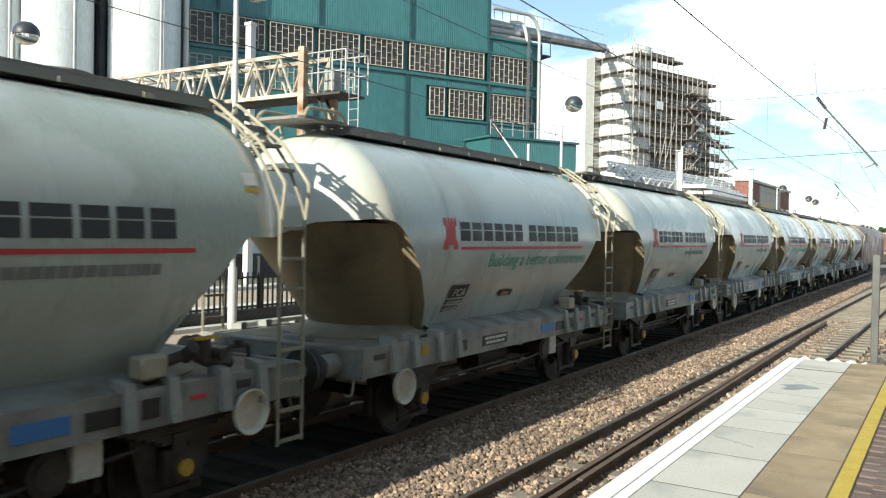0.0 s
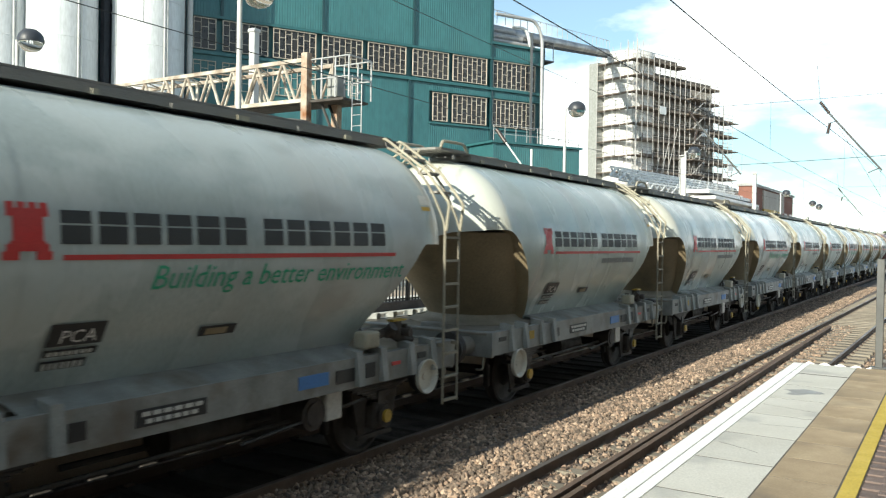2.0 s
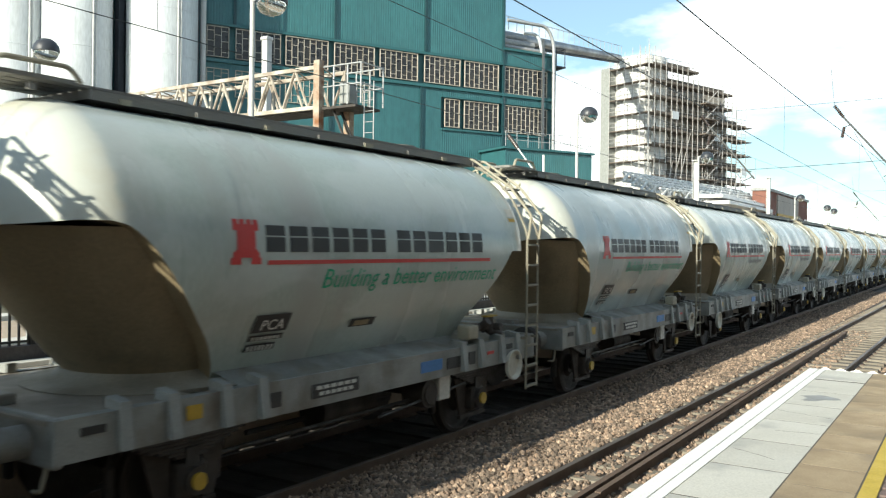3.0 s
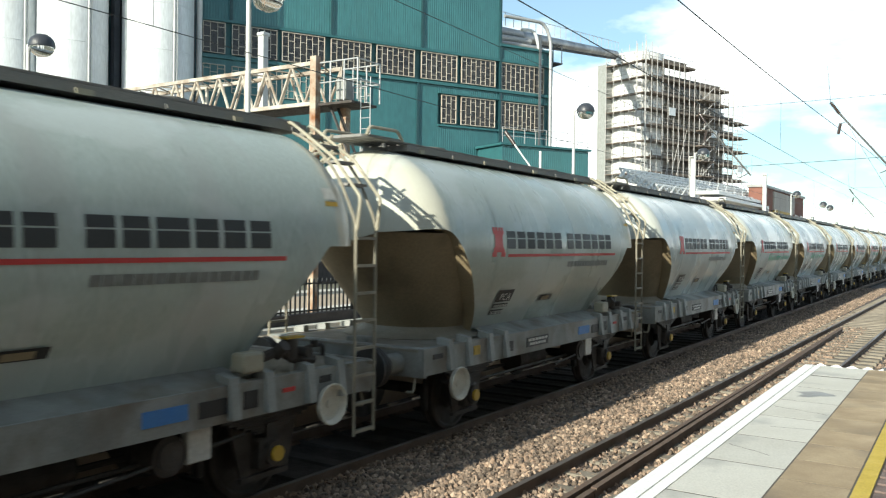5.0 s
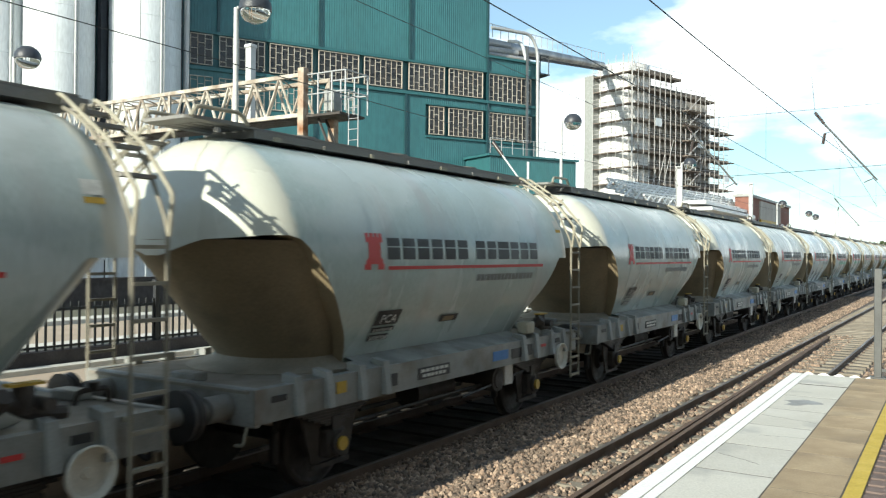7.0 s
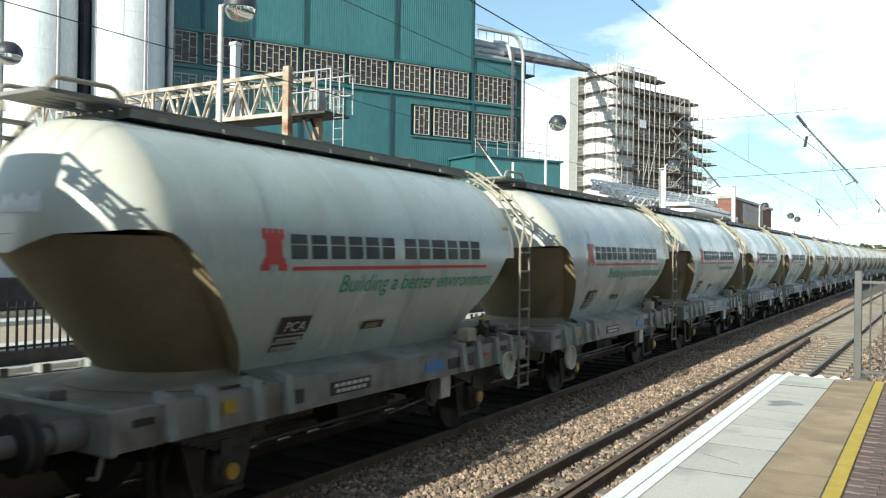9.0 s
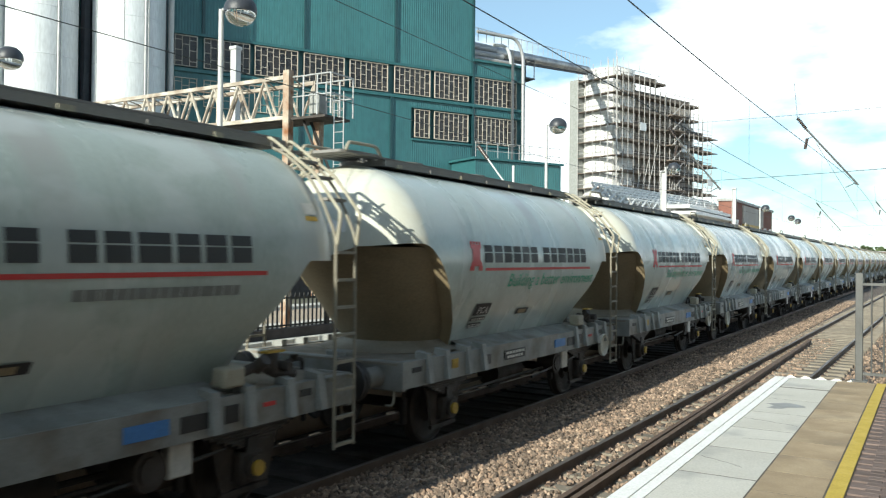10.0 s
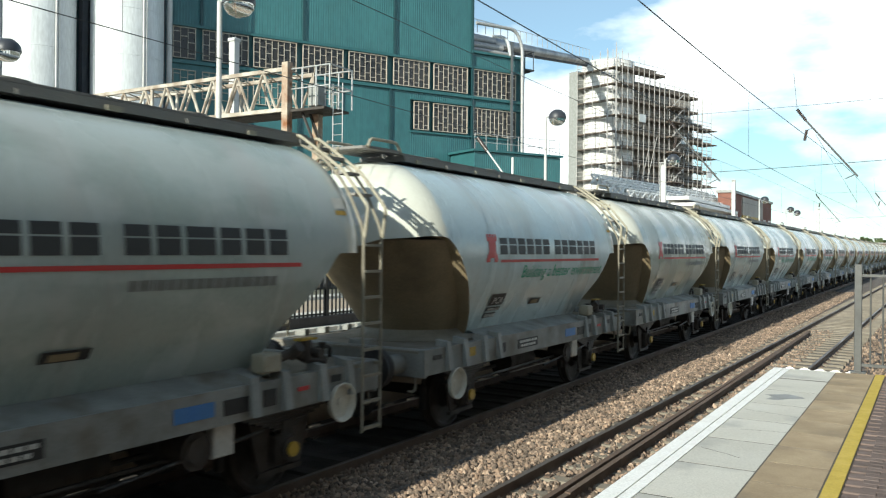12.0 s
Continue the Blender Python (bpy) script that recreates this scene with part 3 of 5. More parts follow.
def running_gear(wagon, y, wheel):
    ob = new("wheelset", wheel)
    ob.parent, ob.location = wagon, (0, y, 0.48)
    for s in (-1, 1):
        bm = bmesh.new()
        box(bm, s * 1.02, y, 0.50, 0.20, 0.30, 0.30, bevel=0.03)
        rod(bm, (s * 1.12, y, 0.50), (s * 1.17, y, 0.50), 0.12, 16)
        axlebox = part("axlebox", bm, RUNNING, wagon)
        bm = bmesh.new()
        rod(bm, (s * 1.165, y, 0.50), (s * 1.20, y, 0.50), 0.074, 16)
        part("axle_cap", bm, YELLOW, axlebox, "yellow painted axle cap")
        bm = bmesh.new()
        for d in (-1, 1):
            pts = [(s * 1.0, y + d * 0.16, 0.98), (s * 1.0, y + d * 0.50, 0.98), (s * 1.0, y + d * 0.30, 0.30), (s * 1.0, y + d * 0.18, 0.30)]
            loft(bm, [[(px + o, py, pz) for px, py, pz in pts] for o in (-0.015, 0.015)])
        box(bm, s * 1.0, y, 0.27, 0.05, 0.62, 0.05)
        part("axle_guard", bm, RUNNING, wagon)
        bm = bmesh.new()
        for i, (w, z) in enumerate(((1.20, 0.86), (1.04, 0.83), (0.86, 0.80), (0.68, 0.77), (0.5, 0.74), (0.34, 0.71))):
            box(bm, s * 1.04, y, z, 0.10, w, 0.026)
        box(bm, s * 1.04, y, 0.68, 0.14, 0.14, 0.20)
        part("leaf_spring", bm, DARK, wagon)
        for d in (-1, 1):
            bm = bmesh.new()
            box(bm, s * 0.74, y + d * 0.56, 0.50, 0.09, 0.09, 0.34, bevel=0.02)
            rod(bm, (s * 0.74, y + d * 0.58, 0.60), (s * 0.74, y + d * 0.50, 0.98), 0.022, 6)
            part("brake_block", bm, DARK, wagon)


def hand_wheel(wagon, end):
    """The white dished brake wheel on the near side."""
    bm = bmesh.new()
    y, z = end * 2.98, 0.88 if end > 0 else 0.75
    rings = []
    for x, r in ((1.275, 0.19), (1.32, 0.208), (1.335, 0.208), (1.34, 0.198), (1.325, 0.182), (1.285, 0.165), (1.27, 0.11), (1.268, 0.05), (1.285, 0.04), (1.285, 0.003)):
        rings.append([(x, y + r * math.cos(k * math.tau / 32), z + r * math.sin(k * math.tau / 32)) for k in range(32)])
    loft(bm, rings)
    disc = part("brake_wheel", bm, WHEEL_CREAM, wagon, "white dished brake hand wheel")
    bm = bmesh.new()
    rod(bm, (1.06, y, z), (1.28, y, z), 0.03, 8)
    part("spindle", bm, DARK, disc)


def wagon_build(green):
    """One two-axle cement tank wagon, its foot on the rails."""
    w = empty("cement_wagon", "grey two-axle cement tank wagon with "
              + ("green slogan" if green else "faded second name line"), "wagon", "wagons of the train")
    tank = new("tank", tank_mesh())
    tank.parent = w
    tagged(tank, "weathered pale grey cylindrical tank")
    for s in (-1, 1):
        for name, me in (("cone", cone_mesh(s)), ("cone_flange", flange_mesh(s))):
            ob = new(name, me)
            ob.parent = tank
            tagged(ob, "" if name != "cone" else "brown discharge cone" if s < 0 else "grey painted discharge cone")
    livery(tank, green)
    # walkway on the crown
    bm = bmesh.new()
    box(bm, 0, 0.35, 3.750, 0.70, 6.45, 0.085)
    walkway = part("walkway", bm, WALK, w, "dark grating walkway along the crown")
    for x in (-0.37, 0.37):
        bm = bmesh.new()
        box(bm, x, 0.35, 3.745, 0.03, 6.45, 0.085)
        part("kerb_angle", bm, WALK, walkway)
    for x in (-0.30, -0.15, 0.0, 0.15, 0.30):
        bm = bmesh.new()
        box(bm, x, 0.0, 3.806, 0.125, 7.0, 0.022)
        part("tread", bm, WALK, walkway)
    bm = bmesh.new()
    loft(bm, [[(-q, y, 3.80), (q, y, 3.80), (q, y, 3.835), (-q, y, 3.835)] for y, q in ((-3.74, 0.30), (-3.66, 0.36), (-3.30, 0.38), (-3.0, 0.37))])
    part("end_plate", bm, WALK, walkway)
    for i in range(9):
        bm = bmesh.new()
        box(bm, 0.395, -3.4 + 0.85 * i, 3.72, 0.03, 0.06 + 0.05 * (i % 3), 0.05)
        part("bracket", bm, CREAM if i % 2 else WALK, walkway)
    for i, y in enumerate((-1.9, 0.0, 1.9)):
        bm = bmesh.new()
        rod(bm, (0, y, 3.70), (0, y, 3.83), 0.27, 20)
        rod(bm, (0, y, 3.82), (0, y, 3.85), 0.30, 20)
        part("hatch", bm, WALK, walkway)
    for x in (-0.36, 0.36):
        bm = bmesh.new()
        pipe(bm, rounded([(x, -3.70, 3.82), (x, -3.64, 3.93), (x, -3.05, 3.94), (x, -2.95, 3.82)], 0.12), 0.022)
        part("end_handrail", bm, CREAM, walkway)
    # underframe
    for s in (-1, 1):
        bm = bmesh.new()
        prof = [(1.14, 0.92), (1.255, 0.92), (1.255, 1.24), (1.14, 1.24), (1.14, 1.215), (1.225, 1.215), (1.225, 0.945), (1.14, 0.945)]
        loft(bm, [[(s * px, py, pz) for px, pz in prof] for py in (-HEADSTOCK, HEADSTOCK)])
        sole = part("solebar", bm, FRAME_GREY, w, "dusty blue-grey solebar")
        for y in (-3.15, -2.70, -2.15, -1.72, 1.72, 2.15, 2.70, 3.15):
            bm = bmesh.new()
            pts = [(1.255, 0.94), (1.33, 0.94), (1.28, 1.30), (1.10, 1.33), (1.10, 1.24), (1.255, 1.24)]
            loft(bm, [[(s * px, y + d, pz) for px, pz in pts] for d in (-0.05, 0.05)])
            part("gusset", bm, GUSSET, sole)
        bm = bmesh.new()
        rows = []
        for i in range(9):
            t = i / 8
            rows.append([(s * (1.22 - 0.36 * t), y, 1.24 + 0.10 * t) for y in (-1.95, 1.95)])
        loft(bm, rows, closed=False, caps=False)
        bmesh.ops.solidify(bm, geom=bm.faces[:], thickness=0.012)
        part("saddle_plate", bm, FRAME_GREY, w)
    for s in (-1, 1):
        bm = bmesh.new()
        box(bm, 0, s * (HEADSTOCK - 0.04), 1.07, 2.5, 0.08, 0.36, bevel=0.015)
        part("headstock", bm, FRAME_GREY, w)
        bm = bmesh.new()
        box(bm, 0, s * 3.05, 1.215, 2.34, 1.34, 0.03)
        part("end_deck", bm, DECK, w, "dusty end deck plate")
        for x in (-0.865, 0.865):
            bm = bmesh.new()
            rod(bm, (x, s * HEADSTOCK, 1.05), (x, s * (HEADSTOCK + 0.26), 1.05), 0.125, 16)
            rod(bm, (x, s * (HEADSTOCK + 0.24), 1.05), (x, s * (HEADSTOCK + 0.43), 1.05), 0.085, 16)
            buffer = part("buffer", bm, FRAME_GREY, w)
            bm = bmesh.new()
            rod(bm, (x, s * (HEADSTOCK + 0.43), 1.05), (x, s * (HEADSTOCK + 0.485), 1.05), 0.235, 24, 0.22)
            part("buffer_head", bm, DARK, buffer, "round dark buffer head")
        bm = bmesh.new()
        pipe(bm, rounded([(0.32, s * 3.70, 0.95), (0.32, s * 3.95, 0.90), (0.25, s * 4.08, 0.55), (0.20, s * 4.14, 0.62)], 0.12), 0.03)
        part("brake_hose", bm, DARK, w)
        bm = bmesh.new()
        box(bm, 0, s * 3.92, 1.02, 0.12, 0.46, 0.12, bevel=0.02)
        pipe(bm, rounded([(0.0, s * 4.10, 1.02), (0.0, s * 4.16, 0.80)], 0.05), 0.035)
        part("coupling", bm, DARK, w)
        # fittings on the end deck
        if s > 0:
            bm = bmesh.new()
            pipe(bm, rounded([(0.62, s * 3.62, 1.24), (0.62, s * 3.62, 1.36), (0.62, s * 3.34, 1.36), (0.62, s * 3.30, 1.25)], 0.08), 0.022)
            rod(bm, (0.62, s * 3.48, 1.36), (0.62, s * 3.48, 1.42), 0.045, 10)
            part("end_cock", bm, RUNNING, w)
        bm = bmesh.new()
        box(bm, 0.20, s * 3.56, 1.27, 0.34, 0.18, 0.09, bevel=0.015)
        part("coupling_guide", bm, FRAME_GREY, w)
        for x in (-1.12, 1.12):
            bm = bmesh.new()
            pipe(bm, rounded([(x, s * 3.66, 0.95), (x, s * 3.72, 0.72), (x - 0.10 * (1 if x > 0 else -1), s * 3.72, 0.72)], 0.04), 0.016)
            part("shunter_grip", bm, LADDER, w)
    bm = bmesh.new()
    for x in (-0.5, 0.5):
        box(bm, x, 0, 1.05, 0.12, 7.3, 0.26)
    for y in (-2.9, -1.8, 0, 1.8, 2.9):
        box(bm, 0, y, 1.06, 2.44, 0.12, 0.22)
    part("underframe", bm, DARK, w)
    wheel = wheelset_mesh()
    for y in (-2.36, 2.36):
        running_gear(w, y, wheel)
    # tanks, valves and boxes below and on the frame
    bm = bmesh.new()
    rod(bm, (0.62, -0.35, 0.68), (0.62, 0.55, 0.68), 0.19, 20)
    rod(bm, (0.62, 0.55, 0.68), (0.62, 0.62, 0.68), 0.19, 20, 0.10)
    part("air_reservoir", bm, RUNNING, w)
    bm = bmesh.new()
    rod(bm, (0.85, 1.15, 0.72), (1.15, 1.15, 0.72), 0.17, 20)
    rod(bm, (1.15, 1.15, 0.72), (1.17, 1.15, 0.72), 0.12, 20)
    part("brake_cylinder", bm, RUNNING, w)
    bm = bmesh.new()
    box(bm, 1.12, 1.45, 0.77, 0.10, 0.26, 0.32, bevel=0.015)
    part("equipment_box", bm, PLATE, w, "pale dusty equipment box")
    bm = bmesh.new()
    box(bm, 1.17, 1.98, 1.40, 0.18, 0.26, 0.18, bevel=0.02)
    part("valve_box", bm, CREAM, w, "dusty cream valve box")
    bm = bmesh.new()
    pipe(bm, rounded([(1.12, 2.16, 1.40), (1.12, 2.45, 1.46), (1.12, 2.60, 1.36), (1.12, 2.9, 1.32)], 0.1), 0.05)
    rod(bm, (1.12, 2.38, 1.42), (1.24, 2.38, 1.52), 0.06, 10)
    rod(bm, (1.12, 2.58, 1.36), (1.12, 2.58, 1.56), 0.075, 10)
    part("discharge_pipe", bm, RUNNING, w)
    bm = bmesh.new()
    rod(bm, (1.0, 2.70, 1.42), (1.26, 2.70, 1.42), 0.05, 10)
    part("valve", bm, RUNNING, w)
    bm = bmesh.new()
    box(bm, 1.14, 2.58, 1.57, 0.10, 0.26, 0.02)
    part("valve_lever", bm, YELLOW, w, "small yellow valve lever")
    bm = bmesh.new()
    rod(bm, (0.95, -2.2, 0.62), (0.95, 2.2, 0.66), 0.022, 8)
    rod(bm, (0.5, -1.2, 0.60), (0.5, 1.2, 0.60), 0.03, 8)
    rod(bm, (1.12, 0.2, 0.60), (1.12, 2.0, 0.74), 0.018, 8)
    part("brake_rodding", bm, DARK, w)
    for name, y0, y1, z0, z1, mat in (("blue_patch", 0.80, 1.24, 1.02, 1.15, BLUE), ("plate_patch", -1.05, -0.35, 1.00, 1.14, BLACK), ("plate_patch", 1.36, 1.66, 1.0, 1.14, BLACK),
                                      ("yellow_patch", -2.56, -2.40, 1.05, 1.17, YELLOW), ("red_patch", 2.34, 2.50, 1.08, 1.12, RED),
                                      ("plate_patch", -3.5, -3.3, 1.10, 1.16, BLACK), ("plate_patch", -1.62, -1.48, 1.0, 1.14, BLACK),
                                      ("plate_patch", 1.86, 2.02, 1.0, 1.16, BLACK), ("plate_patch", 2.86, 3.02, 1.10, 1.17, BLACK)):
        bm = bmesh.new()
        box(bm, 1.259, (y0 + y1) / 2, (z0 + z1) / 2, 0.012, y1 - y0, z1 - z0)
        patch = part(name, bm, mat, w)
        if y1 - y0 > 0.6:
            bm = bmesh.new()
            for i in range(6):
                box(bm, 1.267, y0 + 0.09 + 0.105 * i, 1.10, 0.004, 0.08, 0.035)
                box(bm, 1.267, y0 + 0.12 + 0.09 * i, 1.04, 0.004, 0.065, 0.035)
            tagged(part("number_strip", bm, PLATE, patch), kind="stuff")
    for s in (-1, 1):
        ladder(w, s)
    return w


GREEN_ONES = {1, 4, -2, -3, -10, -11, -12, -15}
WHEEL_AT_NEAR_END = {1, 3, 6, -1, -5, -10, -13, -15}
TINTS = {0: (0.92, 0.91, 0.87), -14: (0.86, 0.80, 0.69), -15: (1.25, 1.30, 1.38), -13: (0.92, 0.92, 0.88), -12: (1.12, 1.11, 1.08), -11: (1.06, 1.07, 1.05), -16: (0.86, 0.87, 0.85), -3: (0.96, 0.95, 0.92), -5: (0.86, 0.83, 0.76), -8: (0.95, 0.98, 0.97)}
random.seed(7)
WAGONS = []
patterns = {}
for k in range(-19, 8):
    key = (k in GREEN_ONES, k in WHEEL_AT_NEAR_END)
    if key not in patterns:
        w = patterns[key] = wagon_build(key[0])
        hand_wheel(w, -1 if key[1] else 1)
    else:
        w = copy_thing(patterns[key], Matrix())
    g = random.uniform(0.88, 1.05)
    for c in w.children:
        if c.name.startswith("tank"):
            c.color = (*TINTS.get(k, (g, g * random.uniform(0.98, 1.01), g * random.uniform(0.93, 1.03))), 1)
    WAGONS.append((k, w))


def locomotive_build():
    """The diesel locomotive at the head of the train, far off."""
    e = empty("locomotive", "maroon diesel freight locomotive at the head of the train", "locomotive")
    bm = bmesh.new()
    prof = [(-1.30, 1.0), (1.30, 1.0), (1.32, 2.9), (1.02, 3.55), (0.55, 3.78), (-0.55, 3.78), (-1.02, 3.55), (-1.32, 2.9)]
    loft(bm, [[(x * k, y, z) for x, z in prof] for y, k in ((-10.2, 0.86), (-9.6, 1.0), (9.6, 1.0), (10.2, 0.86))])
    part("body", bm, LOCO_PAINT, e)
    bm = bmesh.new()
    for y in (-4, 0, 4):
        box(bm, 0, y, 3.86, 1.3, 2.2, 0.16, bevel=0.03)
    part("roof_vents", bm, LOCO_GREY, e)
    bm = bmesh.new()
    box(bm, 0, 0, 0.95, 2.5, 20.2, 0.22, bevel=0.03)
    part("underframe", bm, DARK, e)
    bm = bmesh.new()
    rod(bm, (0.7, -2, 0.62), (0.7, 2, 0.62), 0.4, 16)
    rod(bm, (-0.7, -2, 0.62), (-0.7, 2, 0.62), 0.4, 16)
    part("fuel_tank", bm, DARK, e)
    for y in (-8.6, 8.6):
        bm = bmesh.new()
        box(bm, 1.325, y, 2.85, 0.03, 0.9, 0.6, bevel=0.01)
        part("cab_window", bm, PANE, e)
        bm = bmesh.new()
        box(bm, 1.325, y - 0.95 * (1 if y > 0 else -1), 2.2, 0.03, 0.6, 1.9, bevel=0.01)
        part("cab_door", bm, CREAM, e)
    for y in (-6.8, 6.8):
        bm = bmesh.new()
        box(bm, 0, y, 0.62, 2.3, 3.9, 0.34, bevel=0.03)
        part("bogie", bm, DARK, e)
    wheel = wheelset_mesh()
    for y in (-8.4, -6.8, -5.2, 5.2, 6.8, 8.4):
        ob = new("wheelset", wheel)
        ob.parent, ob.location = e, (0, y, 0.48)
    return e


LOCO = locomotive_build()

# ---- tracks ----
def rail_mesh(name, y0, y1, prof, mat):
    bm = bmesh.new()
    loft(bm, [[(x, y, z) for x, z in prof] for y in (y0, y1)])
    return mesh_of(name, bm, mat, 0)


WEB = [(-0.075, -0.155), (0.075, -0.155), (0.075, -0.14), (0.012, -0.12), (0.012, -0.04), (0.033, -0.03), (0.033, -0.004), (-0.033, -0.004), (-0.033, -0.03), (-0.012, -0.04), (-0.012, -0.12), (-0.075, -0.14)]
HEAD = [(-0.031, -0.004), (0.031, -0.004), (0.030, 0.0), (-0.030, 0.0)]
TRACKS = {}
for name, centre in (("near", NEAR), ("far", FAR)):
    track = empty("railway_track", "rusty steel rails on sleepers in ballast", "track", kind="structure")
    TRACKS[name] = track
    if name == "near":
        track.matrix_basis = pose(NEAR, 0, 0, 0, 0, -0.69)
    centre = 0.0 if name == "near" else centre
    for s in (-1, 1):
        r = new("rail", rail_mesh("rail", -40, 380, WEB, RUST))
        r.parent, r.location = track, (centre + s * 0.7525, 0, 0)
        h = new("rail_head", rail_mesh("rail_head", -40, 380, HEAD, STEEL))
        h.parent = r
# two spare rails that lie between the near rails
r = new("spare_rail", rail_mesh("spare_rail", -10.0, 28.4, WEB, RUST))
tagged(r, "dark spare rail lying loose between the running rails", "rail")
r.location = (-3.33, 0, 0.004)
r = new("spare_rail", rail_mesh("spare_rail", -20.0, 0.0, WEB, RUST))
tagged(r, "dark spare rail lying loose beside another one", "rail")
r.matrix_basis = pose(-3.30, 27.9, 0.0, 0, 0, 0.24)
r = new("spare_rail", rail_mesh("spare_rail", -18.0, 0.0, WEB, RUST))
tagged(r, "dark spare rail lying loose beside another one", "rail")
r.matrix_basis = pose(-3.205, 7.85, 0.0, 0, 0, 0.24)


def sleeper_mesh(mat):
    bm = bmesh.new()
    prof = [(-0.125, -0.35), (0.125, -0.35), (0.125, -0.15), (0.10, -0.118), (-0.10, -0.118), (-0.125, -0.15)]
    loft(bm, [[(x, p, z) for p, z in prof] for x in (-1.25, 1.25)])
    return mesh_of("sleeper", bm, mat, 0)


# the far track's sleepers carry the train's shade in their colour
SLEEPER_ME, SHADE_SLEEPER_ME = sleeper_mesh(SLEEPER), sleeper_mesh(SHADE_SLEEPER)
bm = bmesh.new()
for s in (-1, 1):
    for d in (-1, 1):
        box(bm, s * 0.7525 + d * 0.11, 0, -0.125, 0.07, 0.10, 0.05)
CLIP_ME = mesh_of("rail_clip", bm, RUST, 0)
for name, centre, count in (("near", NEAR, 168), ("far", FAR, 63)):
    for i in range(count):
        sl = new("sleeper", SLEEPER_ME if name == "near" else SHADE_SLEEPER_ME)
        sl.parent, sl.location = TRACKS[name], (0.0 if name == "near" else centre, -9.5 + 0.65 * i, 0)
        if i < 78:
            c = new("rail_clip", CLIP_ME)
            c.parent = sl

# loose ballast stones
GRAIN = bpy.data.materials["granite_ballast"]
gn, gl = GRAIN.node_tree.nodes, GRAIN.node_tree.links
island = gn.new("ShaderNodeNewGeometry")
ramp = gn.new("ShaderNodeValToRGB")
for pos, col in ((0.0, (0.35, 0.33, 0.32, 1)), (0.45, (0.8, 0.74, 0.7, 1)), (0.8, (1.2, 1.02, 0.9, 1)), (1.0, (1.75, 1.62, 1.5, 1))):
    e = ramp.color_ramp.elements.new(pos) if 0 < pos < 1 else ramp.color_ramp.elements[0 if pos == 0 else -1]
    e.color = col
times_it = gn.new("ShaderNodeMix")
times_it.data_type, times_it.blend_type = "RGBA", "MULTIPLY"
times_it.inputs["Factor"].default_value = 1.0
gb = gn["Principled BSDF"]
source = gb.inputs["Base Color"].links[0].from_socket
gl.new(island.outputs["Random Per Island"], ramp.inputs["Fac"])
gl.new(source, times_it.inputs["A"])
gl.new(ramp.outputs["Color"], times_it.inputs["B"])
gl.new(times_it.outputs["Result"], gb.inputs["Base Color"])


def stones(name, regions, seed):
    """Broken stones strewn over stretches of the bed: x0, x1, y0, y1, z, count."""
    rng = np.random.default_rng(seed)
    bm = bmesh.new()
    bmesh.ops.create_icosphere(bm, subdivisions=1, radius=1.0)
    base = np.array([v.co[:] for v in bm.verts])
    tri = np.array([[v.index for v in f.verts] for f in bm.faces])
    bm.free()
    all_v, all_f, n0 = [], [], 0
    for x0, x1, y0, y1, z, count in regions:
        place = np.stack([rng.uniform(x0, x1, count), y0 + (y1 - y0) * rng.random(count) ** 1.35, np.full(count, z) + rng.uniform(-0.012, 0.018, count)], 1)
        size = rng.uniform(0.018, 0.040, count)
        stretch = rng.uniform(0.65, 1.35, (count, 1, 3))
        rough = rng.uniform(0.72, 1.22, (count, len(base), 1))
        a = rng.uniform(0, math.tau, count)
        v = base[None] * rough * stretch * size[:, None, None]
        c, s = np.cos(a)[:, None], np.sin(a)[:, None]
        v = np.stack([v[..., 0] * c - v[..., 1] * s, v[..., 0] * s + v[..., 1] * c, v[..., 2]], -1) + place[:, None]
        all_v.append(v.reshape(-1, 3))
        all_f.append((tri[None] + (np.arange(count) * len(base))[:, None, None]).reshape(-1, 3) + n0)
        n0 += count * len(base)
    me = bpy.data.meshes.new(name)
    me.from_pydata(np.concatenate(all_v).tolist(), [], np.concatenate(all_f).tolist())
    me.materials.append(STONE)
    return tagged(new(name, me), "loose brown and grey granite ballast stones between the tracks", "ballast", kind="stuff")


stones("ballast_stones", [(-5.95, -4.12, 5.0, 32.0, -0.13, 30000), (-5.95, -4.12, 28.0, 60.0, -0.12, 9000), (-3.9, -2.7, 6.0, 30.0, -0.142, 5600),
                          (-4.02, -3.9, 6.0, 40.0, -0.15, 900), (-2.45, 0.8, 12.8, 45.0, -0.2, 8000), (-2.5, -1.9, 6.0, 13.0, -0.142, 1500),
                          (-5.95, -4.12, -8.0, 5.0, -0.13, 9000), (-3.9, -2.7, -8.0, 6.0, -0.142, 3000)], 3)

# dark strip that paints in the shade below the train
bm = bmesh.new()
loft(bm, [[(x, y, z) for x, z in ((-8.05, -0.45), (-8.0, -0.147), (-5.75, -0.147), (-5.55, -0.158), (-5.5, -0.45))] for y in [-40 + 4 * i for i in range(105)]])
whole("oily_ballast", bm, SHADE_BALLAST, "ballast strip coloured dark for the shade under the running train", "ballast", kind="structure", smooth=0)

